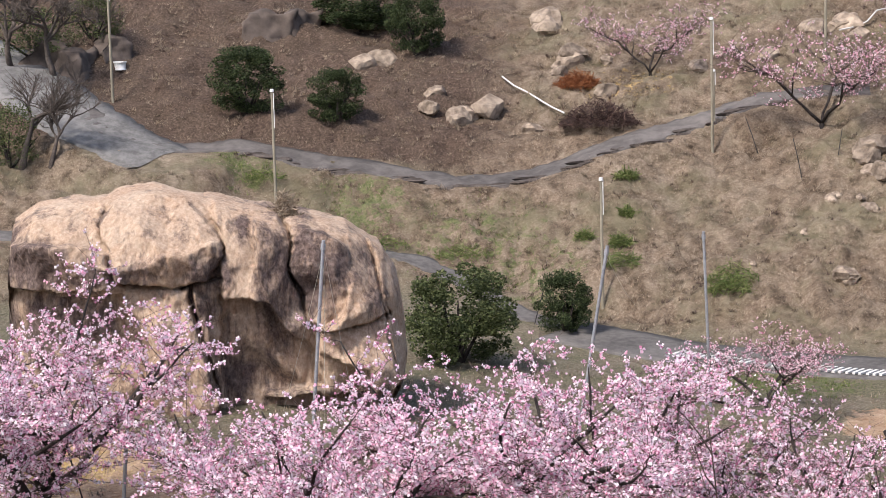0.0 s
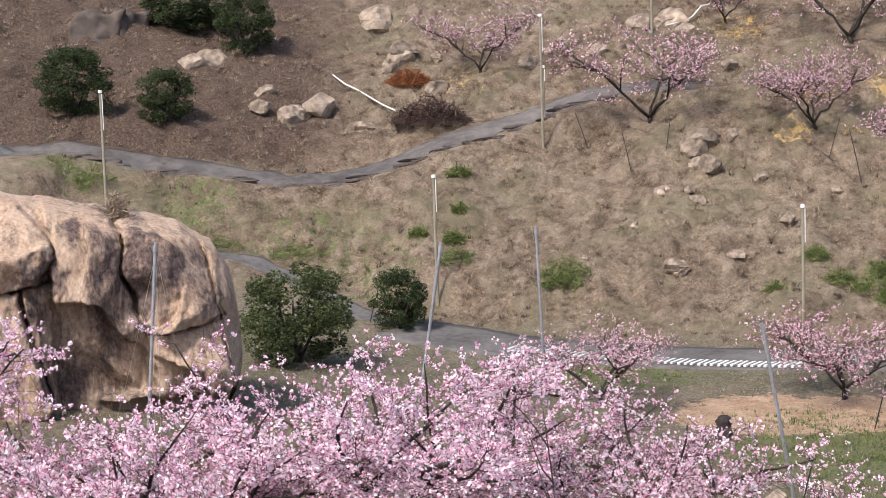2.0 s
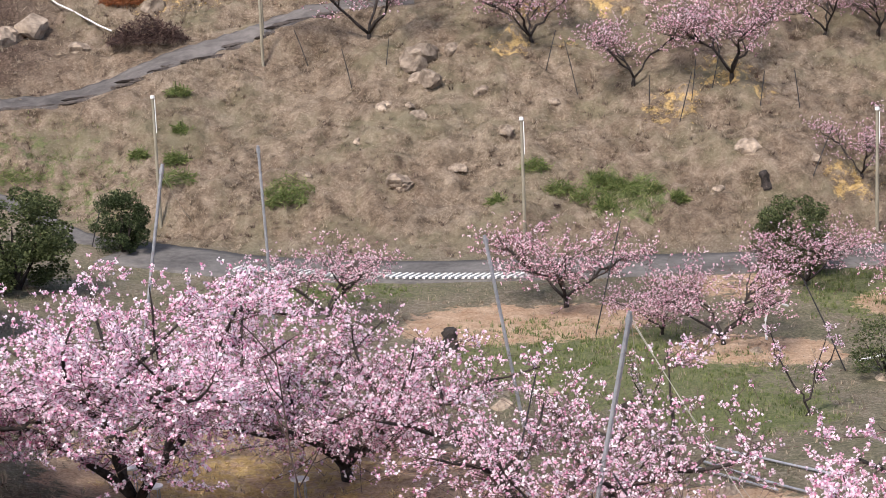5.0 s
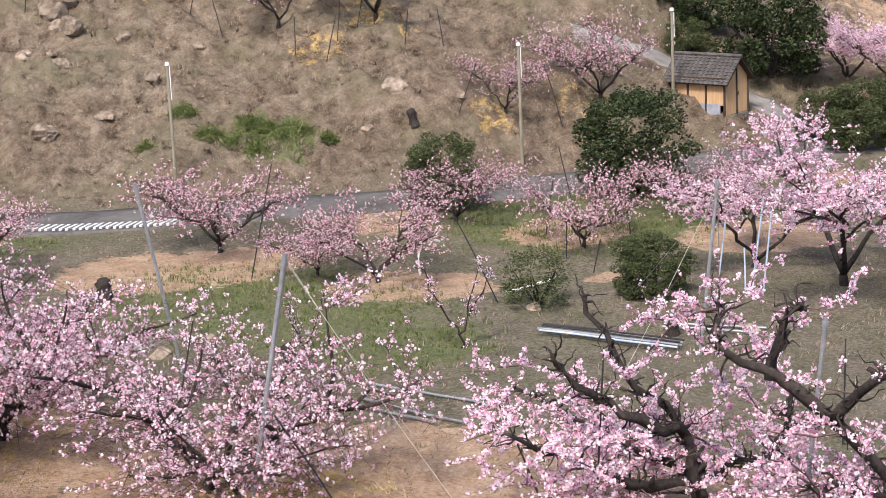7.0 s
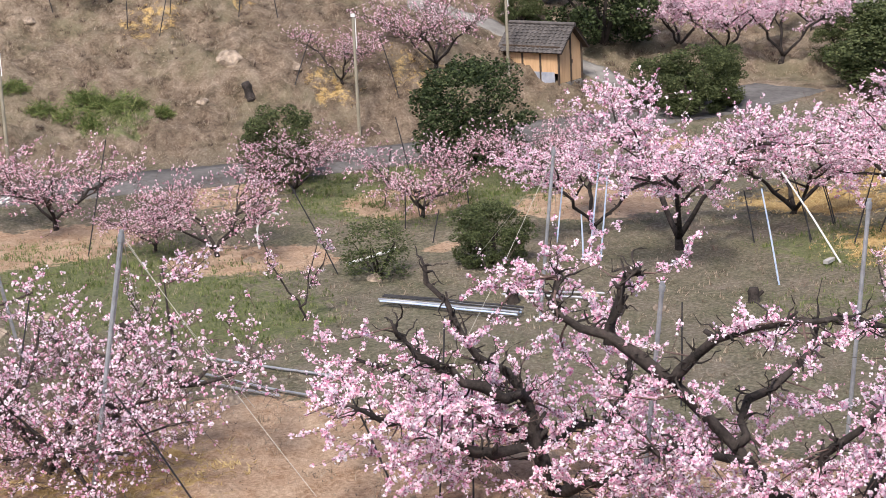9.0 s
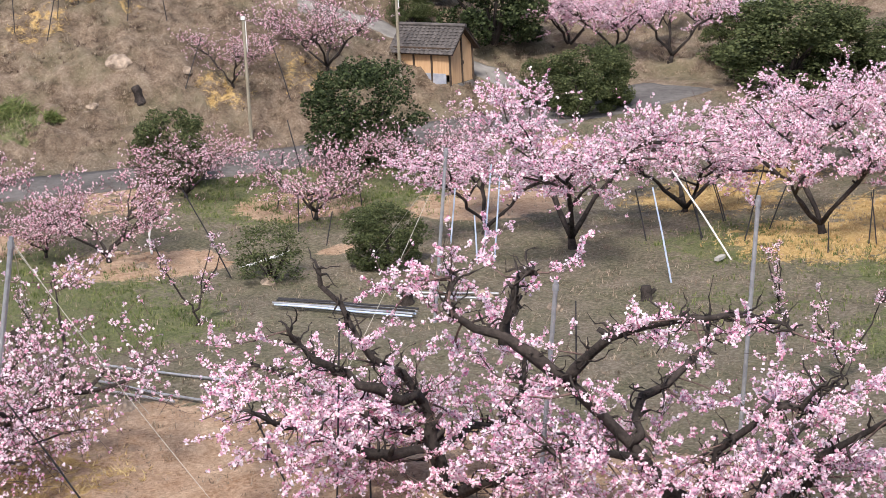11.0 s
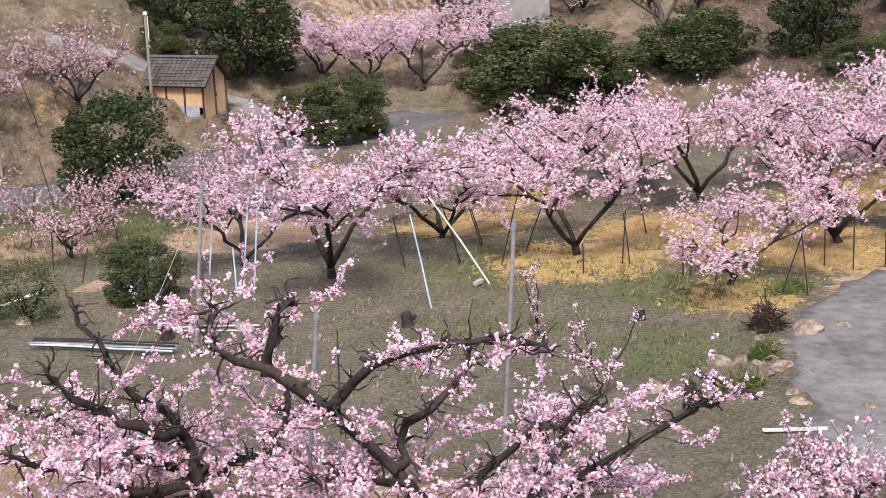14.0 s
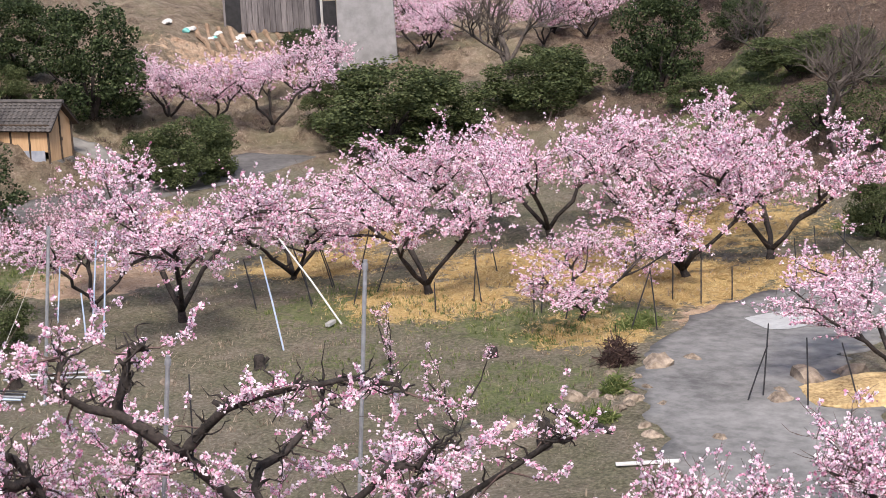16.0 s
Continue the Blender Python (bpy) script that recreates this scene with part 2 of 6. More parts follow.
def tube(path, radii, sides=6, verts=None, faces=None, closed=True):
    """A tube along a path of points, appended to the lists."""
    verts, faces = ([], []) if verts is None else (verts, faces)
    start = len(verts)
    pts = [Vector(p) for p in path]
    side = None
    for i, p in enumerate(pts):
        way = (pts[min(i + 1, len(pts) - 1)] - pts[max(i - 1, 0)]).normalized()
        ref = Vector((0, 0, 1)) if abs(way.z) < 0.92 else Vector((1, 0, 0))
        u = way.cross(ref).normalized()
        v = way.cross(u)
        for k in range(sides):
            a = 2 * math.pi * k / sides
            verts.append(tuple(p + (u * math.cos(a) + v * math.sin(a)) * radii[i]))
    for i in range(len(pts) - 1):
        for k in range(sides):
            a, b = start + i * sides + k, start + i * sides + (k + 1) % sides
            faces.append((a, b, b + sides, a + sides))
    if closed:
        faces.append(tuple(start + k for k in range(sides))[::-1])
        faces.append(tuple(start + (len(pts) - 1) * sides + k for k in range(sides)))
    return verts, faces



# ---- the lie of the land ----
def lattice(x, y, z, seed):
    """Smooth random values in -1 .. 1, one for each unit cell corner."""
    def corner(i, j, k):
        h = np.sin(i * 127.1 + j * 311.7 + k * 74.7 + seed * 53.3) * 43758.5453
        return (h - np.floor(h)) * 2 - 1
    fx, fy, fz = np.floor(x), np.floor(y), np.floor(z)
    u, v, w = x - fx, y - fy, z - fz
    u, v, w = (t * t * (3 - 2 * t) for t in (u, v, w))
    mix = lambda a, c, t: a + (c - a) * t
    rows = [mix(corner(fx, fy + j, fz + k), corner(fx + 1, fy + j, fz + k), u) for k in (0, 1) for j in (0, 1)]
    return mix(mix(rows[0], rows[1], v), mix(rows[2], rows[3], v), w)


def relief(x, y, z, seed=1, octaves=5, gain=0.5):
    out, amount = 0, 1.0
    for k in range(octaves):
        out = out + amount * lattice(x * 2 ** k, y * 2 ** k, z * 2 ** k, seed + k)
        amount *= gain
    return out


def knots(v, pairs):
    """Smooth steps between (position, value) pairs."""
    xs, ys = zip(*pairs)
    v = np.asarray(v, float)
    i = np.clip(np.searchsorted(xs, v) - 1, 0, len(xs) - 2)
    xs, ys = np.array(xs, float), np.array(ys, float)
    f = np.clip((v - xs[i]) / (xs[i + 1] - xs[i]), 0, 1)
    return ys[i] + (ys[i + 1] - ys[i]) * f * f * (3 - 2 * f)


# the hill's foot (metres from the lookout) and its steepness, by bearing in degrees
FOOT = [(-180, 60), (-60, 70), (-20, 82), (-5, 84), (1, 84), (6, 80), (12, 77.5), (20, 77), (27, 78), (31.5, 83), (36, 86), (48, 82), (56, 74), (70, 62), (110, 45), (180, 60)]
STEEP = [(-180, 0.35), (-60, 0.45), (-20, 0.5), (22, 0.5), (29, 0.42), (34, 0.16), (38, 0.1), (46, 0.12), (55, 0.24), (75, 0.4), (180, 0.35)]


def wobble(x, y):
    """Slow humps of the ground, in metres."""
    return (0.30 * np.sin(x * 0.31 + 1.3 * np.sin(y * 0.17)) * np.cos(y * 0.27 + 0.6) + 0.13 * np.sin(x * 0.83 + y * 0.41) * np.sin(y * 0.77 - x * 0.22)
            + 0.05 * np.sin(x * 2.1 + 1.7 * np.sin(y * 1.3)) * np.cos(y * 1.9 - x * 0.6))


def hummocks(x, y):
    """Tussocks, slips and sheep-track ledges of the wild slope, in metres."""
    return (0.34 * relief(x * 0.22, y * 0.30, x * 0, 61, 2) + 0.30 * (0.4 - np.abs(relief(x * 0.55, y * 0.75, x * 0, 64, 3)))
            + 0.13 * relief(x * 1.5, y * 1.5, x * 0, 68, 2))


def bare_height(x, y):
    """The ground without its roads."""
    x, y = np.asarray(x, float), np.asarray(y, float)
    d, b = np.hypot(x, y), np.degrees(np.arctan2(x, y))
    near = 13.3 * (1 - knots(d, [(1.5, 0), (31, 1)]))
    left = 2.2 * knots(b, [(-8, 1), (9, 0)]) * knots(b, [(-90, 0), (-40, 1)]) * knots(d, [(22, 0), (40, 1)])
    past = d - knots(b, FOOT)
    rise = 1.5 * np.log1p(np.exp(np.clip(past / 1.5, -30, 30)))
    rise = np.where(past > 40, past, rise) * knots(b, STEEP)
    hill = 70 * (1 - np.exp(-rise / 70))
    lumps = hummocks(x, y) * knots(past, [(-1.5, 0), (3, 1)]) * knots(d, [(112, 1), (135, 0)])
    return near + left + hill + lumps + wobble(x, y) * knots(past, [(-12, 0.35), (8, 1)]) * knots(d, [(8, 0), (30, 1)])


def to_line(x, y, line):
    """Distance from the line of (x, y) points, and how far along it the nearest place lies (0 .. points - 1)."""
    best, along = np.full(np.shape(x), 1e9), np.zeros(np.shape(x))
    for i, ((ax, ay), (bx, by)) in enumerate(zip(line, line[1:])):
        ux, uy = bx - ax, by - ay
        f = np.clip(((x - ax) * ux + (y - ay) * uy) / (ux * ux + uy * uy), 0, 1)
        dist = np.hypot(x - ax - f * ux, y - ay - f * uy)
        best, along = np.where(dist < best, dist, best), np.where(dist < best, i + f, along)
    return best, along


def smooth_line(line, n=8):
    """More points on a smooth curve through the points."""
    out = []
    for i in range(len(line) - 1):
        p0, p1, p2, p3 = (np.array(line[min(max(k, 0), len(line) - 1)], float) for k in (i - 1, i, i + 1, i + 2))
        for k in range(n):
            t = k / n
            out.append(tuple(0.5 * (2 * p1 + (p2 - p0) * t + (2 * p0 - 5 * p1 + 4 * p2 - p3) * t * t + (3 * p1 - p0 - 3 * p2 + p3) * t ** 3)))
    return out + [tuple(line[-1])]


# ---- plan ----
# big old peach trees below the lookout: x, y, crown width, height
NEAR_PEACH = [
    (-9.9, 45.2, 10.6, 5.2),
    (-2.9, 42.6, 10.8, 2.9),
    (2.5, 44.8, 12.0, 5.2),
    (8.2, 48.0, 9.0, 3.3),
    (11.6, 41.6, 9.6, 2.6),
    (28.43, 23.91, 3.5, 2.1),
    (31.7, 21.15, 3.93, 2.6),
]
# peach trees of the orchard floor: x, y, crown width
FIELD_PEACH = [
    (34.66, 49.18, 8.3),
    (40.49, 50.84, 6.4),
    (41.56, 45.15, 7.35),
    (42.04, 38.97, 5.69),
    (50.37, 48.01, 7.46),
    (48.42, 40.04, 7.52),
    (52.02, 39.37, 8.18),
    (49.27, 51.46, 6.78),
    (33.7, 52.86, 6.19),
    (55.39, 47.26, 7.36),
    (47.85, 54.33, 6.46),
    (42.03, 27.76, 6.58),
]
# low peach trees along the road
LOW_PEACH = [
    (19.56, 65.97, 6.15),
    (22.56, 58.19, 5.42),
    (21.03, 59.88, 3.79),
    (30.65, 59.03, 5.16),
    (28.35, 64.88, 4.84),
    (10.89, 65.92, 5.58),
    (36.49, 60.88, 5.07),
]
# sparse peach trees on the hill
HILL_PEACH = [
    (10.73, 101.67, 5.96),
    (18.06, 93.41, 8.33),
    (25.05, 89.09, 6.21),
    (28.46, 84.31, 5.73),
    (23.93, 102.26, 4.28),
    (32.7, 82.92, 7.3),
    (41.22, 85.65, 4.99),
    (35.32, 74.82, 4.38),
    (39.87, 74.88, 5.99),
    (38.56, 85.94, 5.5),
    (29.36, 97.56, 8.9),
    (43.75, 85.62, 6.17),
]
# peach trees up the valley
FAR_PEACH = [
    (73.4, 78.6, 6.2),
    (78.0, 73.6, 6.4),
    (83.0, 71.8, 6.6),
    (84.5, 66.5, 6.2),
    (88.0, 70.5, 6.4),
    (80.5, 66.0, 5.6),
    (54.14, 76.68, 5.8),
    (55.64, 74.65, 6.3),
    (57.86, 73.54, 6.89),
    (63.5, 78.17, 5.92),
    (71.7, 77.78, 4.96),
    (75.84, 80.28, 5.17),
    (76.54, 73.02, 5.27),
    (78.82, 71.75, 5.62),
    (83.36, 77.15, 5.31),
    (79.05, 88.09, 4.15),
]
# evergreen shrubs: x, y, width, height, kind
SHRUBS = [
    (-10, 98.26, 3.89, 3.17, 'dark'),
    (-5.57, 97.87, 3, 2.57, 'dark'),
    (-1.59, 105.48, 3.38, 3.69, 'dark'),
    (-4.6, 109.24, 5.73, 2.55, 'dark'),
    (0.28, 71.42, 4.45, 3.6, 'olive'),
    (4.7, 79.73, 2.6, 2.48, 'dark'),
    (28.81, 66.93, 3.25, 2.81, 'olive'),
    (36.49, 65.86, 5.14, 3.91, 'dark'),
    (25.62, 52.52, 2.63, 1.76, 'thin'),
    (28.96, 51.27, 2.74, 1.86, 'olive'),
    (48.71, 67.83, 3.95, 2.84, 'olive'),
    (50.43, 68.52, 2.76, 2.64, 'olive'),
    (48.17, 70.02, 2.51, 2.26, 'olive'),
]
# evergreen trees up the valley: x, y, width, height, kind
FAR_TREES = [
    (50.72, 78.01, 6.01, 5.19, 'dark'),
    (49.38, 82.21, 4.21, 3.65, 'dark'),
    (59.54, 66.85, 7.39, 3.96, 'olive'),
    (62.45, 66.44, 5.37, 2.95, 'olive'),
    (59.82, 71.21, 3.29, 2.46, 'olive'),
    (67.37, 64.42, 6.03, 3.02, 'olive'),
    (71.11, 60.28, 4.66, 4.66, 'dark'),
    (75.84, 58.97, 3.1, 1.97, 'dark'),
    (68.38, 83.47, 2.85, 1.58, 'dark'),
    (47.18, 79.74, 2.44, 1.9, 'olive'),
    (69.66, 65.03, 2.8, 1.96, 'dark'),
    (73.81, 51.92, 4.23, 1.59, 'olive'),
]
FAR_TREES += [
    (69.51, 56.07, 3.94, 1.58, 'olive'),
    (71.67, 52.88, 4.71, 1.57, 'olive'),
    (72.22, 49.02, 3.85, 1.79, 'thin'),
    (68.69, 52.54, 3.05, 1.27, 'thin'),
    (56.85, 38.26, 2.45, 2.25, 'olive'),
    (66.81, 47.87, 4.12, 1.94, 'thin'),
    (63.5, 49.78, 3.1, 1.43, 'thin'),
    (65.4, 44.27, 3.5, 2.8, 'thin'),
    (-21.5, 102.12, 4.56, 2.73, 'thin'),
    (-18.75, 104.31, 3.7, 2.47, 'thin'),
    (-20.51, 90.94, 2.99, 2.99, 'thin'),
]
# leafless trees: x, y, width, height
BARE_TREES = [
    (67.29, 66.63, 5.57, 5.57),
    (64.32, 45.28, 6.04, 5.11),
    (-20.01, 91.1, 6.26, 4.63),
    (-22.33, 100.34, 5.99, 4.49),
    (-20.11, 100.08, 5.94, 4.46),
    (-18.08, 103.81, 4.6, 3.37),
    (-18.67, 91.02, 4.34, 3.26),
    (71.83, 55.23, 3.99, 3.46),
]
# slim capped poles: x, y, height
CAPPED_POLES = [
    (-16.87, 98.53, 7),
    (-7.97, 89.16, 6.44),
    (12.79, 93.49, 6.48),
    (6.54, 82.76, 5.68),
    (19.35, 99.15, 5.2),
    (20.65, 75.32, 5.37),
    (34.6, 71.97, 5.1),
    (43.56, 74.84, 4.38),
    (13.15, 95.54, 2.56),
]
# galvanised pipes that hold the guy wires: x, y, lean east, lean north, height
PIPES = [
    (-4.02, 52.61, 0.57, 0.04, 6.38),
    (3.41, 56.3, 1.19, -0.08, 7.1),
    (9.04, 67.09, -0.2, 0.03, 6.32),
    (13.75, 50.82, -0.91, 0.24, 5.66),
    (13.23, 42.78, 0.92, -0.3, 5.13),
    (11.5, 38.29, 1.13, -0.36, 6.18),
    (26.84, 44.93, 0.48, -0.29, 5.05),
    (21.13, 31.54, 0.44, -0.3, 4.95),
    (27.23, 32.34, 0.37, -0.31, 5.8),
    (-8.48, 48.04, 0.24, 0.04, 2.62),
]
# an old pruned peach tree: place and main limbs from its base
OLD_A_AT = (20.13, 33.25)
OLD_A_LIMBS = [
    [(0.00, -0.00, 0.04), (-0.43, 0.26, 1.10), (-0.35, 0.55, 2.13), (-0.99, 0.81, 2.94), (-1.63, 1.28, 3.81), (-1.97, 1.79, 5.01)],
    [(-0.35, 0.56, 2.07), (-1.21, 0.24, 2.38), (-2.30, 0.38, 3.05), (-2.89, 0.47, 3.50), (-3.37, 0.49, 4.30)],
    [(-0.33, 0.20, 0.96), (0.56, 0.24, 1.34), (1.54, 0.21, 1.33), (2.14, 0.42, 1.80), (2.48, 0.68, 2.57)],
    [(0.00, -0.00, 0.06), (0.34, -1.15, 0.60), (0.98, -2.29, 1.05), (1.17, -3.03, 1.71)],
    [(-0.43, 0.26, 0.97), (-1.95, -0.03, 1.50), (-3.52, -0.11, 2.22), (-4.69, 0.01, 2.90)],
    [(-0.37, 0.34, 1.31), (-0.75, 1.59, 1.42), (-1.43, 2.86, 1.86), (-2.47, 4.05, 2.41)],
]
# the tree beside it
OLD_B_AT = (22.99, 27.79)
OLD_B_LIMBS = [
    [(0.20, -0.16, 0.15), (-0.83, 0.66, 1.21), (-2.85, 2.25, 3.85), (-4.06, 3.26, 4.65), (-3.93, 3.42, 5.39)],
    [(-3.29, 2.66, 4.10), (-3.10, 2.30, 5.32), (-2.86, 2.01, 5.57)],
    [(-2.38, 1.81, 3.29), (-2.25, 1.23, 4.01), (-1.26, -0.27, 4.84), (-0.51, -1.27, 4.94), (0.05, -2.16, 4.67)],
    [(-1.34, 1.05, 2.04), (-0.79, 1.40, 2.71), (0.69, 1.50, 3.51), (1.03, 1.74, 4.09)],
    [(0.20, -0.16, 0.21), (-0.55, -0.20, 1.35), (-0.40, -0.84, 2.39), (0.18, -1.87, 3.39), (0.57, -2.63, 3.68)],
    [(0.26, -0.22, 0.16), (0.85, -1.26, 1.26), (1.02, -1.68, 2.04), (2.04, -3.51, 3.49), (2.23, -4.00, 3.52)],
    [(-1.17, 0.93, 1.70), (-2.65, 0.53, 2.36), (-3.97, 0.47, 2.77)],
    [(0.26, -0.22, 0.33), (2.39, 0.58, 1.51), (3.18, 0.81, 2.25)],
]
# straw mulch: x, y, radius, thickness
STRAW = [
    (41.03, 44.59, 3, 1),
    (42.59, 52.09, 2.61, 1),
    (46.37, 44.65, 3.85, 1),
    (47.76, 39.86, 3.35, 1),
    (51.27, 37.46, 2.28, 1),
    (41.34, 37.81, 2.19, 0.8),
    (55.56, 44.4, 4.23, 0.8),
    (40.11, 28.46, 1.27, 1),
    (46.98, 54, 2.13, 0.9),
    (24.26, 89.03, 0.81, 0.8),
    (26.58, 88.41, 0.67, 0.6),
    (29.66, 82.16, 1.15, 0.8),
]
STRAW += [
    (32.71, 83.64, 1.71, 0.75),
    (33.72, 81.38, 0.64, 0.8),
    (34.78, 74.78, 1.21, 0.75),
    (38.83, 74.94, 1.37, 0.75),
    (38.86, 74.31, 1.48, 0.8),
    (24.03, 89.2, 1.08, 0.9),
    (26.27, 92.14, 1.26, 0.9),
    (29.79, 92.4, 1.41, 0.9),
    (5.81, 47.69, 3.66, 0.62),
    (12.59, 39.95, 2.72, 0.62),
    (-11.27, 52.04, 2.39, 0.6),
    (9.43, 101.08, 2.22, 0.6),
    (24.29, 101.24, 1.67, 0.8),
    (29.41, 81.79, 1.4, 0.9),
]
# bare earth and old mulch
EARTH = [
    (-11.74, 52.82, 4.6, 1.2),
    (-8.41, 50.0, 3.6, 1.2),
    (5.95, 47.8, 6.2, 1.2),
    (12.36, 41.27, 5.0, 1.3),
    (15.2, 40.4, 4.4, 1.25),
    (20.02, 33.88, 1.84, 0.6),
    (24.44, 56.29, 1.56, 1.4),
    (31.25, 61.38, 2.56, 1.3),
    (36.13, 56.5, 3, 1.3),
    (16.4, 63.9, 3.74, 1.2),
    (24.3, 56.63, 1.75, 1.4),
    (18.78, 63.49, 3.56, 1.2),
    (20.7, 33.85, 4.2, 1.2),
    (17.3, 38.2, 3.6, 1.3),
    (23.9, 30.43, 3.02, 0.9),
    (22.52, 57.37, 2.4, 1),
    (26.25, 66.4, 2.65, 0.7),
    (28.98, 54.57, 0.74, 0.9),
    (44.51, 63.96, 1.27, 1),
    (44.62, 63.7, 1.27, 1),
    (45.6, 35.86, 2.27, 0.8),
    (65.56, 86.95, 4.78, 1),
    (69.84, 87.23, 3.27, 1),
]
# green grass
GREEN = [
    (42.2, 38.9, 2.4, 0.7),
    (36.1, 35.7, 2.2, 0.45),
    (40.3, 41.7, 2.2, 0.45),
    (35.0, 40.6, 3.0, 0.3),
    (-4.1, 90.69, 2.26, 0.62),
    (-10.08, 92.69, 1.77, 0.65),
    (1.38, 87.8, 3.35, 0.5),
    (3.86, 86.04, 2.53, 0.5),
    (12.35, 72.03, 3.26, 0.5),
    (25.87, 76.86, 1.67, 1),
    (24.95, 78.63, 1.09, 0.7),
    (17.59, 59.05, 4.61, 0.7),
    (20.1, 50.57, 2.87, 0.7),
    (18.75, 54.99, 4.36, 0.6),
    (32.92, 63.19, 5.3, 0.8),
    (40.79, 39.6, 2.22, 0.9),
    (39.06, 46.19, 2.72, 0.6),
    (35.04, 35.17, 1.81, 0.5),
    (42.55, 61.16, 1.22, 0.9),
    (67.03, 54.1, 2.54, 0.6),
    (71.21, 55.75, 3.32, 0.6),
    (31.27, 63.44, 2.1, 0.9),
    (58.64, 39.34, 1.68, 0.9),
    (55.41, 60.52, 1.82, 0.6),
]
# black stakes that prop the branches: x, y, lean east, lean north, height
STAKES_ORCHARD = [
    (37.07, 48.49, -0.26, 0.2, 1.71),
    (38.47, 47.33, -0.63, 0.51, 2.85),
    (39.09, 46.09, 0.52, -0.45, 2.55),
    (40.47, 48.68, -0.3, 0.24, 1.38),
    (40.54, 46.62, 0.56, -0.5, 1.85),
    (39.99, 43.22, 0.01, -0.01, 1),
    (41.73, 43.28, 0.11, -0.11, 1.75),
    (41.91, 43.1, -0.13, 0.12, 1.67),
    (45.41, 45.85, -0.17, 0.17, 1.19),
    (41.86, 40.74, 0.01, -0.01, 1.35),
    (41.94, 40.52, 0.1, -0.11, 1.52),
    (41.88, 39.45, 0.2, -0.22, 1.14),
    (42.22, 37.13, 0.42, -0.48, 1.8),
    (42.67, 36.46, -0.11, 0.13, 1.9),
    (46.07, 37.55, 0.02, -0.03, 1.72),
    (45.86, 38.52, 0.03, -0.03, 1.64),
    (46.91, 36.99, 0.01, -0.02, 1.09),
]
# more stakes by the concrete track
STAKES_TRACK = [
    (38.36, 29.85, 0.35, -0.45, 1.51),
    (38.96, 29.77, 0.1, -0.14, 1.97),
    (38.87, 28.28, -0.01, 0.01, 1.86),
    (40.07, 27.57, -0.24, 0.34, 1.57),
    (51.24, 36.88, -0.04, 0.06, 1.61),
    (52.71, 35.69, -0.67, 0.97, 1.24),
    (50.49, 37.13, -0.04, 0.06, 1.32),
    (40.48, 56.25, 0.47, -0.34, 2.25),
    (51.93, 36.37, 0.06, -0.08, 1.52),
]
# stakes of the lower field
STAKES_FIELD = [
    (19.01, 60.86, 0.89, -0.28, 3.87),
    (24.76, 53.57, -1.2, 0.54, 2.89),
    (30.29, 61.3, 0.32, -0.16, 2.16),
    (30.59, 59.06, -0.63, 0.32, 3.6),
    (29.09, 55.44, 0.25, -0.13, 1.14),
    (29.36, 57.9, 0.06, -0.03, 1.38),
    (17.63, 36.15, -0.83, 0.39, 2.36),
    (13.57, 37.46, -1.39, 0.48, 2.52),
    (10.9, 42.65, 0.88, -0.24, 3.88),
    (41.6, 61.14, -0.07, 0.05, 1.11),
    (40.19, 55.7, 0.43, -0.31, 2.25),
    (32.78, 59.49, -0.13, 0.07, 1.25),
    (37.06, 48.49, -0.2, 0.15, 1.3),
    (38.27, 47.17, -0.2, 0.16, 1.47),
    (40.42, 48.52, -0.28, 0.23, 1.33),
    (18.39, 33.77, 0.07, -0.04, 2.62),
    (17.79, 34.16, 0.26, -0.14, 4.07),
    (25.73, 36.6, 0.06, -0.04, 2.61),
]
# stakes on the hill and below the lookout
STAKES_HILL = [
    (25.98, 84.86, -0.53, 0.16, 2.47),
    (25.03, 86.75, 0.49, -0.14, 1.81),
    (28.31, 81.79, 0.05, -0.02, 1.77),
    (29.26, 80.54, 0.56, -0.21, 2.23),
    (30.36, 81.85, 0.2, -0.08, 1.77),
    (31.42, 82.13, 0.39, -0.15, 1.9),
    (33.11, 80.6, 0.19, -0.08, 1.51),
    (33.13, 75.03, 0.79, -0.36, 2.15),
    (37.3, 73.4, -0.66, 0.33, 2.76),
    (34.54, 79.5, -0.21, 0.09, 1.76),
    (18.01, 89.42, 0.2, -0.04, 1.31),
    (14.9, 92.98, -0.57, 0.09, 1.65),
    (16.33, 89.21, -0.41, 0.07, 1.86),
    (-12.6, 53.67, 0.07, 0.02, 2.14),
    (-9.65, 48.98, -0.96, -0.2, 3.86),
    (-5.29, 49.26, -0.06, -0.01, 1.43),
    (3.47, 81, 0.43, -0.02, 1.44),
    (4.13, 59.3, 0.02, -0, 1.17),
]
# pale blue props
BLUE_PROPS = [
    (34.61, 44.1, -0.4, 0.31, 2.9),
    (31.99, 49.72, 0.25, -0.16, 2.74),
    (31.6, 49.78, 0.34, -0.22, 3.14),
    (32.09, 52.46, 0.21, -0.13, 1.87),
    (31.46, 49.87, -0.02, 0.01, 1.54),
]
# a white prop
WHITE_PROPS = [
    (37.58, 44.84, -1.4, 1.13, 2.83),
]
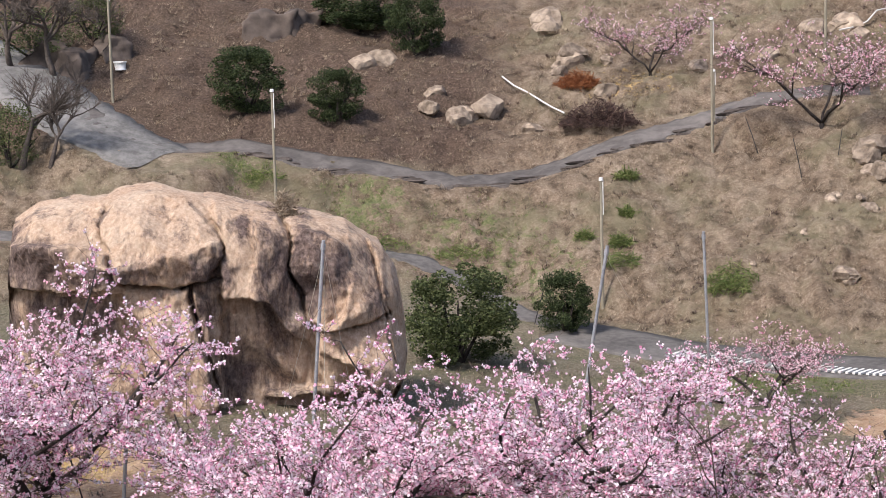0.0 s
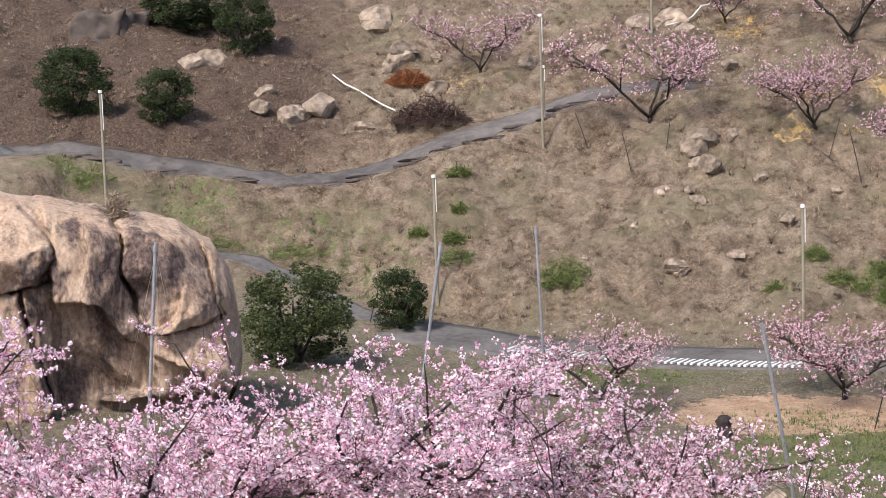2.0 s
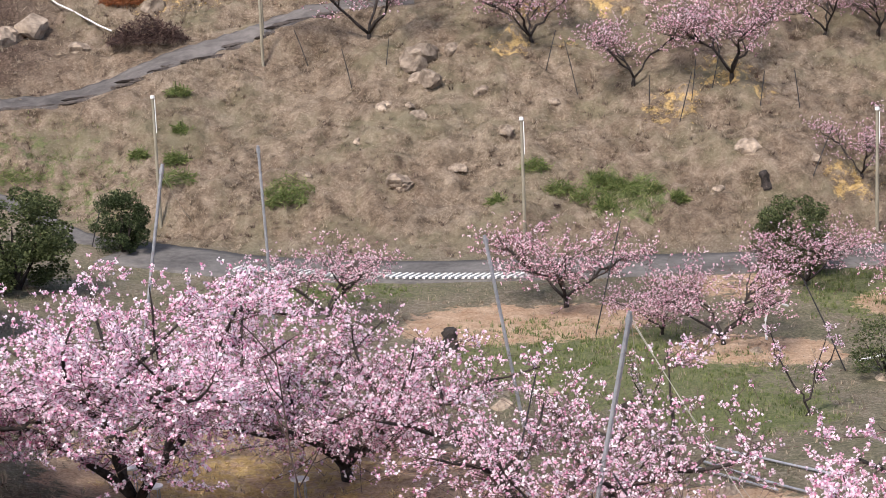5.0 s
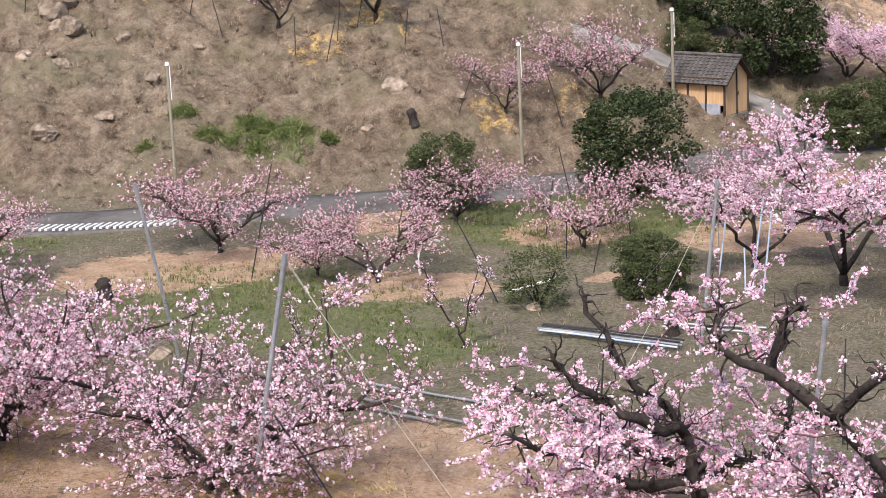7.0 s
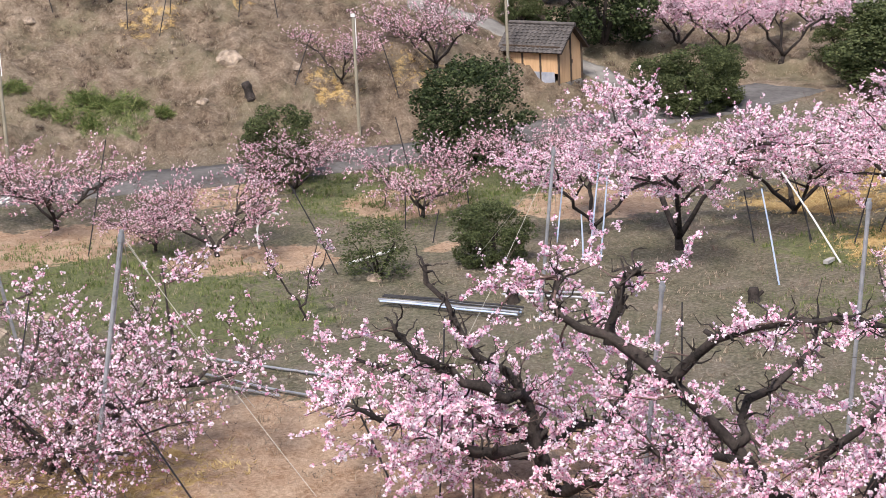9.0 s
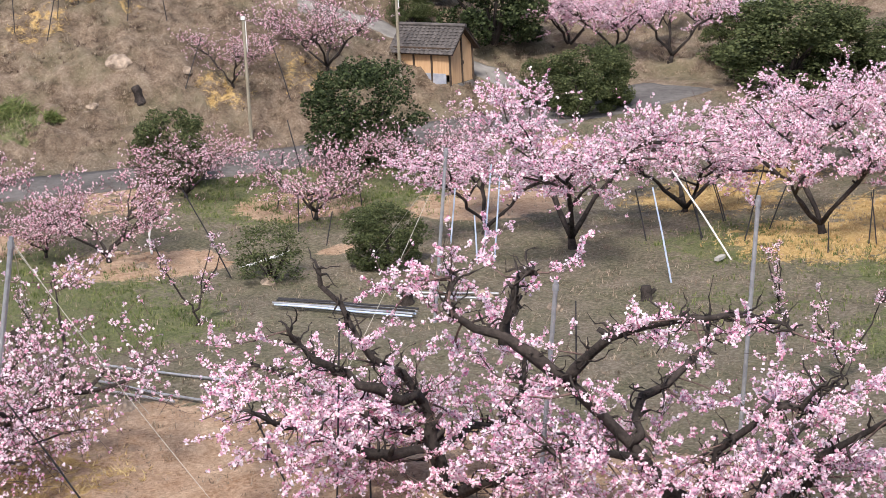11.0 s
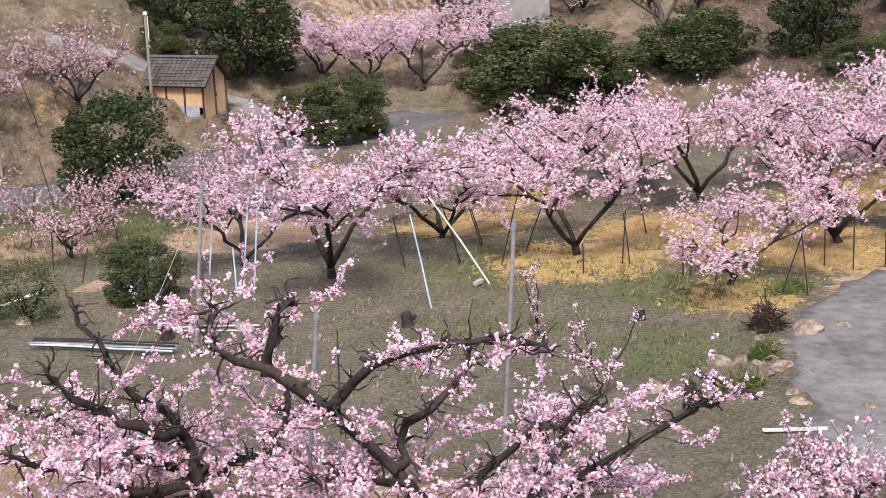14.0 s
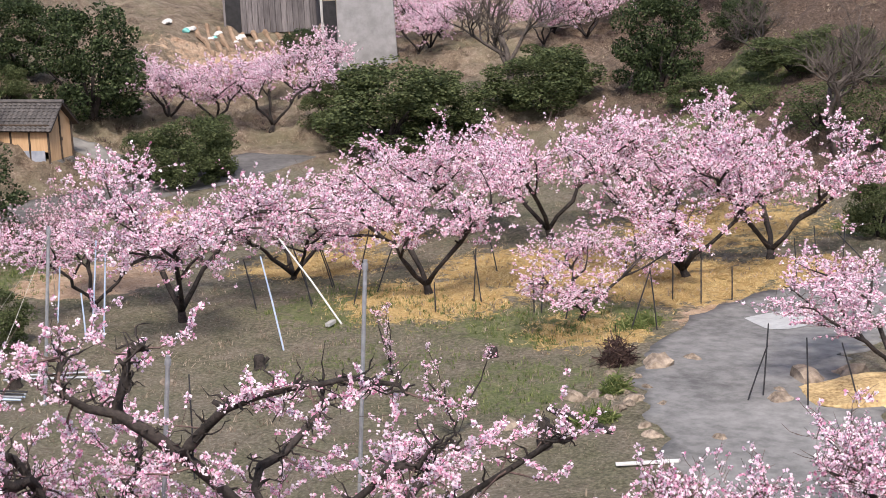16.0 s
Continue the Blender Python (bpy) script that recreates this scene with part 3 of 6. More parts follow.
# guy wires: pipe top x, y, height over the pipe foot; ground end x, y
WIRES = [
    (12.64, 37.93, 6.18, 15.85, 36.14),
    (12.64, 37.93, 6.18, 17.77, 52.54),
    (27.33, 44.64, 5.05, 22.73, 42.55),
    (27.33, 44.64, 5.05, 32.53, 53.16),
    (-3.45, 52.65, 6.38, -5.3, 58.67),
    (-3.45, 52.65, 6.38, -2.77, 56.31),
    (-3.45, 52.65, 6.38, -3.83, 56.03),
    (4.6, 56.21, 7.1, 7.9, 82.24),
    (27.33, 44.64, 5.05, 28.34, 51.61),
    (14.15, 42.48, 5.13, 17.23, 42.72),
    (14.15, 42.48, 5.13, 17.52, 51.59),
]


# ---- roads ----
LANE = smooth_line([(-19, 97.3), (-15.2, 94.2), (-11.5, 94.6), (-8.3, 94.6), (-2.5, 93.6), (2.1, 93.2), (5.7, 93.6), (9.9, 95.0), (13.2, 96.4), (17.2, 96.9), (21, 96.3)], 4)
PATH = smooth_line([(-34, 84), (-22, 85), (-13, 86), (-6, 86.8), (-2.2, 87.0), (0.2, 85.8), (2.2, 83.6), (4.4, 81.0), (6.2, 79.3)], 4)
ROAD = smooth_line([(4.6, 79.9), (7.2, 77.9), (10.7, 75.6), (14.9, 73.6), (19.1, 72.2), (23.2, 70.8), (28, 69.2), (33.2, 68.6), (38, 68.8), (42.6, 69.4), (50, 68.6), (55.5, 70.0)], 4)
YARD = smooth_line([(-26, 103.5), (-21, 98.5), (-17, 94.6), (-13.6, 92.4)], 4)
RAMP = smooth_line([(49, 69.5), (49.2, 73), (48.3, 76.6), (45.6, 78.7), (43.4, 79.7), (41.6, 80.6)], 4)
DRIVE = smooth_line([(57, 30.5), (50, 33.2), (44.5, 33.6), (40.8, 31.6), (37.6, 28.6), (35, 25), (32.5, 20), (30, 14)], 4)
ROADS = [(LANE, 1.15, 1.8, 0.6), (ROAD, 2.1, 3.0, 0.85), (YARD, 2.6, 2.0, 0.7), (PATH, 1.0, 2.4, 0.7), (RAMP, 1.0, 1.6, 0.5), (DRIVE, 3.2, 3.0, 1.0)]   # line, half width, verge, how level


def level_of(line):
    z = bare_height(*np.array(line).T)
    k = np.ones(9) / 9
    return np.convolve(np.concatenate([[z[0]] * 4, z, [z[-1]] * 4]), k, "valid")


LEVELS = [level_of(line) for line, *_ in ROADS]


def height(x, y):
    """The finished ground."""
    x, y = np.asarray(x, float), np.asarray(y, float)
    z = bare_height(x, y)
    shape, x, y, z = x.shape, x.reshape(-1), y.reshape(-1), z.reshape(-1).copy()
    for (line, half, verge, flat), level in zip(ROADS, LEVELS):
        pts, reach = np.array(line), half + verge
        close = np.zeros(len(x), bool)
        for i in range(0, len(pts), 4):
            some = pts[i:i + 5]
            close |= (x > some[:, 0].min() - reach) & (x < some[:, 0].max() + reach) & (y > some[:, 1].min() - reach) & (y < some[:, 1].max() + reach)
        if close.any():
            dist, where = to_line(x[close], y[close], line)
            w = flat * (1 - knots(dist, [(half + 0.2, 0), (reach, 1)]))
            z[close] += (np.interp(where, np.arange(len(line)), level) - z[close]) * w
    return z.reshape(shape)


def near_line(x, y, line):
    """Distance from the line, roughly, where it is close."""
    pts = np.array(line)
    shape, x, y = x.shape, x.reshape(-1), y.reshape(-1)
    out = np.full(len(x), 50.0)
    close = (x > pts[:, 0].min() - 5) & (x < pts[:, 0].max() + 5) & (y > pts[:, 1].min() - 5) & (y < pts[:, 1].max() + 5)
    if close.any():
        out[close] = to_line(x[close], y[close], line)[0]
    return out.reshape(shape)


def at_ground(x, y, sink=0.0, turn=0.0, size=1.0):
    return pose(x, y, float(height(x, y)) - sink, 0, 0, turn) @ Matrix.Diagonal((size, size, size, 1))


def build_ground():
    bearings = np.concatenate([np.arange(-180, -20, 4), np.arange(-20, 63, 0.17), np.arange(63, 180, 4)])
    dists = np.concatenate([[0.6, 1.5, 3, 5, 8, 11, 14, 17, 20, 23, 26, 28], np.arange(30, 112, 0.36), np.arange(112, 150, 1.5), [155, 165, 180, 200, 230, 270, 330, 420, 600, 1000, 2000]])
    b, d = np.meshgrid(np.radians(bearings), dists, indexing="ij")
    x, y = d * np.sin(b), d * np.cos(b)
    z = height(x, y)
    hum = np.random.default_rng(3).normal(size=x.shape)
    hum = (hum + np.roll(hum, 1, 0) + np.roll(hum, 2, 0) + np.roll(hum, 1, 1) + np.roll(np.roll(hum, 1, 0), 1, 1)) / 5
    wild = cover_at(x, y)[..., 3]
    paved = np.zeros(x.shape)
    for line, half, *_ in ROADS:
        paved = np.maximum(paved, 1 - knots(near_line(x, y, line), [(half, 0), (half + 0.8, 1)]))
    z = z + hum * (0.045 + 0.24 * wild) * (1 - paved) * knots(d, [(20, 0), (32, 1)]) * knots(d, [(110, 1), (130, 0)])
    nb, nd = x.shape
    idx = np.arange(nb * nd).reshape(nb, nd)
    nxt = np.roll(idx, -1, axis=0)
    quads = np.stack([idx[:, :-1], idx[:, 1:], nxt[:, 1:], nxt[:, :-1]], -1).reshape(-1, 4)
    me = bpy.data.meshes.new("ground")
    me.vertices.add(nb * nd + 1)
    me.vertices.foreach_set("co", np.concatenate([np.stack([x, y, z], -1).reshape(-1), [0, 0, float(height(0, 0))]]))
    hub = np.stack([np.full(nb, nb * nd), idx[:, 0], nxt[:, 0]], -1)
    me.loops.add(quads.size + hub.size)
    me.loops.foreach_set("vertex_index", np.concatenate([quads.reshape(-1), hub.reshape(-1)]))
    me.polygons.add(len(quads) + len(hub))
    me.polygons.foreach_set("loop_start", np.concatenate([np.arange(len(quads)) * 4, quads.size + np.arange(nb) * 3]))
    me.polygons.foreach_set("use_smooth", np.ones(len(quads) + nb, bool))
    me.update(calc_edges=True)
    cover = cover_at(x.reshape(-1), y.reshape(-1))
    layer = me.color_attributes.new("cover", "FLOAT_COLOR", "POINT")
    layer.data.foreach_set("color", np.concatenate([cover, [[0, 0, 0, 1]]]).reshape(-1))
    litter = me.attributes.new("litter", "FLOAT", "POINT")
    deep = knots(np.degrees(b), [(-60, 1), (-2, 1), (5, 0)]) * knots(d, [(93, 0), (97, 1)]) + 0.75 * knots(np.degrees(b), [(44, 0), (51, 1)]) * knots(d, [(64, 0), (72, 1)])
    litter.data.foreach_set("value", np.concatenate([deep.reshape(-1), [0.0]]))
    me.materials.append(GROUND)
    return tagged(new("ground", me), "dry grassy hillside and orchard floor with straw mulch", "ground", kind="structure")


def cover_at(x, y):
    """Green, straw, earth and wild dry grass at a place, each 0 to 1."""
    out = []
    for spots, wider, thicker in ((GREEN, 1.15, 1.3), (STRAW, 1.14, 0.84), (EARTH, 1.0, 1.0)):
        w = np.zeros(np.shape(x))
        for sx, sy, r, amount in spots:
            r, amount = r * wider, amount * thicker * (0.66 if sy > 73 else 1.0)
            w = np.maximum(w, min(amount, 1.5) * (1 - knots(np.hypot(x - sx, y - sy) / r, [(0.45, 0), (1.25, 1)])))
        out.append(w)
    wild = knots(np.hypot(x, y) - knots(np.degrees(np.arctan2(x, y)), FOOT), [(-1.5, 0), (2.0, 1)])
    return np.stack([*[np.minimum(o, 1) for o in out], wild], -1)


def road_strip(name, line, half, mat, label, lift=0.04, thick=0.12, ragged=0.0, n=7, parent=None):
    line = smooth_line(line, 3)
    pts = np.array(line)
    way = np.gradient(pts, axis=0)
    way /= np.linalg.norm(way, axis=1)[:, None]
    right = np.stack([way[:, 1], -way[:, 0]], -1)
    rng = np.random.default_rng(7)
    verts, faces = [], []
    for i, (p, r) in enumerate(zip(pts, right)):
        for k in range(n):
            f = k / (n - 1) * 2 - 1
            edge = ragged * (0.6 * math.sin(i * 0.31 + 3 * f) + math.sin(i * 0.83 + f) * 0.4 + rng.normal() * 0.6)
            q = p + r * (half * f + (edge if k in (0, n - 1) else 0))
            verts.append((q[0], q[1], lift))
        verts.append((*verts[-n][:2], lift - thick))
        verts.append((*verts[-2][:2], lift - thick))
    verts = np.array(verts)
    verts[:, 2] += height(verts[:, 0], verts[:, 1])
    w = n + 2
    for i in range(len(pts) - 1):
        for k in range(n - 1):
            a = i * w + k
            faces.append((a, a + w, a + w + 1, a + 1))
        faces.append((i * w, i * w + n, i * w + w + n, i * w + w))
        faces.append((i * w + n - 1, i * w + w + n - 1, i * w + w + n + 1, i * w + n + 1))
    ob = new(name, mesh_of(name, verts, faces, mat, True))
    return tagged(ob, label, "road", kind="structure")


ground = build_ground()
road_strip("lane", LANE, 0.98, LANE_ASPHALT, "narrow cracked asphalt lane along the hillside", ragged=0.14, thick=0.35)
road_strip("road", ROAD, 1.95, ASPHALT, "grey asphalt farm road at the foot of the hill", ragged=0.05)
road_strip("path", PATH, 0.65, ASPHALT, "narrow worn concrete path behind the boulder", ragged=0.12)
road_strip("yard", YARD, 2.5, TRACK, "worn pale concrete yard at the bend of the lane", lift=0.05, ragged=0.2)
# broken crust along the lower edge of the lane
crust = tagged(new("lane_edge", None), "broken dark crust along the edge of the lane", "road edge", kind="structure")
crust_shapes = []
for k in range(3):
    bm = bmesh.new()
    bmesh.ops.create_icosphere(bm, subdivisions=2, radius=1)
    for v in bm.verts:
        v.co = Vector((v.co.x * 0.75, v.co.y * 0.16, v.co.z * 0.13)) * (1 + 0.7 * noise.noise(v.co * 2 + Vector((k * 9.0, 0, 0))))
    crust_shapes.append(bm)
crust_meshes = []
for bm in crust_shapes:
    me = bpy.data.meshes.new("crust_piece")
    bm.to_mesh(me)
    bm.free()
    me.materials.append(speckled("dark_crust", (0.035, 0.03, 0.028), (0.12, 0.10, 0.09), 6, 0.95, depth=0.02))
    crust_meshes.append(me)
for k in (n for n in range(70) if n % 5 in (1, 2) or n % 7 == 3):
    i = 10 + k * (len(LANE) - 14) / 70
    j = int(i)
    (ax, ay), (bx, by) = LANE[j], LANE[min(j + 1, len(LANE) - 1)]
    f, ang = i - j, math.atan2(by - ay, bx - ax)
    off = 1.0 + 0.10 * math.sin(k * 1.9) + 0.14 * math.sin(k * 0.7)
    x, y = ax + (bx - ax) * f + math.sin(ang) * off, ay + (by - ay) * f - math.cos(ang) * off
    ob = part("crust_piece", crust_meshes[k % 3], None, crust)
    ob.matrix_local = pose(x, y, float(height(x, y)) - 0.03, 6 * math.sin(k * 3.3), 4 * math.cos(k * 2.1), math.degrees(ang) + 9 * math.sin(k * 1.3)) @ Matrix.Diagonal((0.5 + 0.9 * math.sin(k * 2.7) ** 2, 0.7 + 0.5 * math.sin(k * 1.7) ** 2, 1, 1))
road_strip("ramp", RAMP, 0.8, CONCRETE_DARK, "worn concrete ramp climbing past the shed", ragged=0.08)
road_strip("driveway", DRIVE, 2.95, TRACK, "wide worn concrete farm track", ragged=0.3, n=13)


# ---- rocks ----
def rock_mesh(name, size, seed, mat, power=3.0, detail=3, rough=0.14, scale=1.0, flute=0.0):
    """A stone: a rounded block with broken facets and worn relief."""
    bm = bmesh.new()
    bmesh.ops.create_icosphere(bm, subdivisions=detail, radius=1)
    off = Vector((seed * 7.31, seed * 3.17, seed * 1.93))
    rng = random.Random(seed)
    cuts = [(Vector((rng.gauss(0, 1), rng.gauss(0, 1), rng.gauss(0, 1))).normalized(), rng.uniform(0.62, 0.92)) for _ in range(11)]
    for v in bm.verts:
        p = v.co.copy()
        q = p / (sum(abs(c) ** power for c in p) ** (1 / power))
        for way, dist in cuts:
            over = q.dot(way) - dist
            if over > 0:
                q -= way * over * 0.95
        q = Vector((q.x * size[0], q.y * size[1], q.z * size[2]))
        s = min(size)
        lump = noise.fractal(q * (0.7 / s) * scale + off, 0.8, 2.0, 3) * 1.0 + noise.fractal(q * (2.8 / s) * scale + off, 0.9, 2.1, 4) * 0.35
        if flute:
            run = noise.fractal(Vector((q.x * 1.1, q.y * 1.1, q.z * 0.22)) + off, 0.8, 2.0, 4)
            lump += (abs(run) - 0.3) * flute / rough
        v.co = q + p.normalized() * lump * rough * s
    me = bpy.data.meshes.new(name)
    bm.to_mesh(me)
    bm.free()
    me.polygons.foreach_set("use_smooth", [True] * len(me.polygons))
    me.materials.append(mat)
    return me


def inside(u, v, poly):
    """Signed distance to a polygon, positive inside."""
    ring = [*poly, poly[0]]
    dist, _ = to_line(u, v, ring)
    odd = np.zeros(np.shape(u), bool)
    for (ax, ay), (bx, by) in zip(ring, ring[1:]):
        cross = (ay > v) != (by > v)
        odd ^= cross & (u < (bx - ax) * (v - ay) / (by - ay + 1e-12) + ax)
    return np.where(odd, dist, -dist)


# water stains of the boulder, and shade painted into its recesses and undercuts: right, up, half width, half height,
# strength
STAINS_AND_SHADE = [(-5.6, 4.9, 1.5, 0.95, 1.0), (-3.9, 4.6, 1.0, 0.6, 0.8), (-2.3, 4.75, 0.8, 0.5, 0.75), (-0.2, 4.7, 0.9, 0.7, 0.9), (1.9, 4.4, 0.6, 1.9, 0.95), (1.0, 6.1, 0.5, 0.5, 0.5), (3.0, 4.7, 0.75, 1.4, 1.0), (4.2, 4.6, 0.7, 0.9, 0.75), (5.1, 4.0, 0.35, 1.2, 0.5),
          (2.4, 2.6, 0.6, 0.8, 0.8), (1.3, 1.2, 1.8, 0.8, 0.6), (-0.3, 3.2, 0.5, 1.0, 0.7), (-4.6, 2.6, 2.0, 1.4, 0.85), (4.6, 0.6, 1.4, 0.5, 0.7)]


def build_boulder():
    """A huge granite outcrop: a long rounded back, split by cracks into slabs that stand proud of a hollowed foot."""
    crest = [(-6.45, 2.6), (-6.2, 6.0), (-5.5, 6.5), (-4.4, 6.7), (-3.2, 6.85), (-2.4, 7.0), (-1.7, 7.12), (-1.0, 6.95), (-0.3, 6.78), (0.9, 6.55), (2.1, 6.3), (2.35, 6.18), (3.0, 6.25), (3.7, 6.05), (4.4, 5.85), (4.95, 5.45), (5.5, 5.15), (5.95, 4.4), (6.2, 3.0), (6.32, 1.6)]
    slabs = [   # outline right and up; how far proud; tilt with right and with up
        ([(-6.6, 6.2), (-3.2, 6.8), (-2.9, 4.55), (-3.1, 4.2), (-6.6, 4.05)], 0.75, 0.05, -0.38),
        ([(-3.4, 6.05), (-2.4, 7.2), (-1.0, 7.0), (0.25, 5.8), (0.4, 5.05), (0.0, 4.4), (-1.2, 4.2), (-2.9, 4.5)], 1.05, 0.0, -0.36),
        ([(0.0, 6.8), (2.1, 6.5), (2.35, 5.8), (2.4, 4.4), (3.05, 3.0), (3.3, 2.3), (2.6, 2.5), (1.7, 3.65), (0.45, 3.8), (0.3, 4.9), (0.4, 5.4)], 0.85, -0.14, -0.16),
        ([(2.45, 6.3), (4.7, 5.8), (5.15, 4.6), (5.6, 2.9), (3.3, 2.75), (2.8, 4.0), (2.4, 4.6)], 0.70, -0.14, -0.22),
        ([(5.0, 5.5), (5.6, 5.2), (6.5, 2.3), (6.4, 0.6), (5.85, 0.8), (5.6, 3.0), (5.15, 4.5)], 0.25, -0.55, 0.0),
    ]
    slabs += [   # steep and overhanging lower faces of the upper blocks
        ([(-6.6, 5.5), (-4.2, 5.55), (-2.95, 5.3), (-2.9, 4.55), (-3.1, 4.2), (-6.6, 4.05)], 0.95, 0.05, 0.50),
        ([(-3.3, 5.0), (-2.2, 4.9), (-1.2, 5.3), (0.3, 5.7), (0.4, 5.05), (0.0, 4.4), (-1.2, 4.2), (-2.9, 4.5)], 1.20, -0.10, 0.50),
        ([(1.3, 6.2), (2.2, 6.3), (2.35, 5.8), (2.4, 4.4), (3.05, 3.0), (3.3, 2.3), (2.6, 2.5), (1.7, 3.65), (1.5, 4.6)], 0.85, -0.45, 0.16),
        ([(2.45, 6.1), (3.6, 5.7), (4.3, 5.2), (4.4, 4.2), (4.1, 3.3), (3.3, 2.75), (2.8, 4.0), (2.4, 4.6)], 0.70, -0.10, 0.22),
    ]
    slabs += [
        ([(3.3, 2.7), (5.65, 2.9), (5.9, 0.75), (4.9, 0.65), (4.75, 1.55), (3.35, 1.95)], 0.95, 0.12, -0.30),
        ([(-2.55, 4.1), (-0.7, 4.2), (0.25, 0.4), (-1.3, 0.0)], 0.85, 0.25, -0.10),
        ([(-0.6, 4.2), (-0.1, 3.7), (0.2, 0.7), (0.3, 0.5)], 0.55, -0.4, 0.0),
        ([(-6.6, 3.9), (-2.7, 4.0), (-1.5, 0.0), (-6.6, -0.5)], -0.85, 0.0, 0.0),
        ([(0.32, 3.85), (1.7, 3.65), (2.6, 2.5), (3.25, 1.95), (3.4, 0.9), (0.35, 0.3)], -0.75, 0.0, 0.1),
        ([(0.6, 0.55), (4.9, 0.55), (6.0, 0.5), (5.9, -1.5), (0.6, -1.5)], -0.95, 0.0, 0.0),
    ]
    cracks = [[(-3.25, 6.75), (-3.15, 6.5), (-3.45, 6.05), (-2.9, 4.55)], [(-0.15, 6.5), (0.35, 5.8), (0.4, 5.1), (-0.1, 4.3)], [(2.35, 6.2), (2.4, 4.6), (3.05, 3.0)],
              [(5.0, 5.35), (5.15, 4.6), (5.6, 2.3), (5.86, 0.7)], [(-0.7, 4.2), (0.26, 0.5)], [(-3.0, 4.4), (-1.2, 4.2), (0.35, 4.4)], [(3.25, 2.72), (5.6, 3.0)]]
    nu, nv = 250, 230
    s = np.linspace(-1, 1, nu)
    u0 = s * 6.4
    top = np.interp(u0, *zip(*crest))
    plan = np.clip(1 - np.abs(s) ** 5, 0.0, 1) ** 0.45
    turn = np.concatenate([np.linspace(0, 0.5, 150), np.linspace(0.5, 1, nv - 149)[1:]]) * math.pi
    c, sn = np.cos(turn), np.sin(turn)
    shape = lambda a, p: np.sign(a) * np.abs(a) ** p
    v = (top[:, None] + 1.0) * np.abs(shape(sn, 0.55))[None, :] - 1.0
    w = -(0.15 + plan[:, None] * 2.5) * shape(c, 0.5)[None, :] + 1.6
    u = np.repeat(u0[:, None], nv, 1) * (1 - 0.07 * np.clip(1 - v / 2.2, 0, 1.4) ** 2 - 0.02 * np.clip((v - 4.5) / 2, 0, 1))
    front = np.clip(c, 0, 1)[None, :] ** 0.3 * np.ones_like(u)
    proud = np.zeros_like(u)
    ju, jv = u + 0.10 * relief(u * 1.3, v * 1.3, w * 0, 5), v + 0.10 * relief(u * 1.3, v * 1.3, w * 0, 9)
    for poly, amount, along_u, along_v in slabs:
        mid = np.mean(poly, axis=0)
        edge = np.clip(inside(ju, jv, poly) / 0.09 + 0.5, 0, 1)
        edge = edge * edge * (3 - 2 * edge)
        proud = proud + (0.85 * amount + along_u * (u - mid[0]) + along_v * (v - mid[1]) - proud) * edge
    creases = [(-1.9, 5.6, 68, 0.30, 1.6), (-4.8, 5.5, 50, 0.28, 1.6), (1.2, 5.0, 25, 0.25, 1.5), (3.9, 4.4, 8, 0.28, 1.6), (4.6, 1.9, 60, 0.35, 1.3), (1.8, 2.2, 35, 0.30, 1.6), (-1.4, 2.4, 15, 0.35, 1.3), (3.4, 3.2, 110, 0.25, 1.2)]
    for cu, cv, ang, strength, reach in creases:
        across = (ju - cu) * math.cos(radians(ang)) + (jv - cv) * math.sin(radians(ang))
        there = np.exp(-(((u - cu) ** 2 + (v - cv) ** 2) / reach ** 2) ** 2)
        proud = proud - strength * (np.abs(across) - 0.35) * there
    for line in cracks:
        d, _ = to_line(ju, jv, line)
        proud = proud - (0.36 - 0.22 * knots(v, [(5.0, 0), (6.4, 1)])) * np.exp(-(d / 0.045) ** 2)
    run = relief(u * 1.5, w * 0.6, v * 0.28, 21, 4)
    proud = proud + 0.10 * (np.abs(run) - 0.35) + 0.42 * (0.3 - np.abs(relief(u * 0.42 + 0.25 * v, w * 0.5, v * 0.42, 33, 3, 0.45))) + 0.10 * relief(u * 2.2, w * 2.2, v * 1.5, 41, 5, 0.58)
    w = w - proud * front
    v = v + (1 - front) * (0.10 * relief(u * 1.1, w * 1.1, v * 0, 51, 4) - 0.05 * sum(np.exp(-((u - p[0]) / 0.10) ** 2) for p in ((-3.2, 0), (-0.15, 0), (2.35, 0))))
    idx = np.arange(nu * nv).reshape(nu, nv)
    faces = np.stack([idx[:-1, :-1], idx[1:, :-1], idx[1:, 1:], idx[:-1, 1:]], -1).reshape(-1, 4)
    ends = [tuple(int(k) for k in idx[0]), tuple(int(k) for k in idx[-1][::-1])]
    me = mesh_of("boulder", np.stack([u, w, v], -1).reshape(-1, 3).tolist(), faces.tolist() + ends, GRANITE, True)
    # one mask for both: water stains and the painted shade of the hollows
    darkened = np.zeros_like(u)
    for cu, cv, ru, rv, amount in STAINS_AND_SHADE:
        darkened = np.maximum(darkened, amount * np.exp(-(((ju - cu) / ru) ** 2 + ((jv - cv) / rv) ** 2) ** 1.5))
    me.attributes.new("stain_shade", "FLOAT", "POINT").data.foreach_set("value", darkened.reshape(-1))
    ob = tagged(new("boulder", me), "huge cracked tan granite boulder with dark water stains and painted shade in its hollows", "boulder")
    ob.matrix_world = pose(-7.62, 60.3, 1.9, 0, 1.2, 7.3)
    return ob


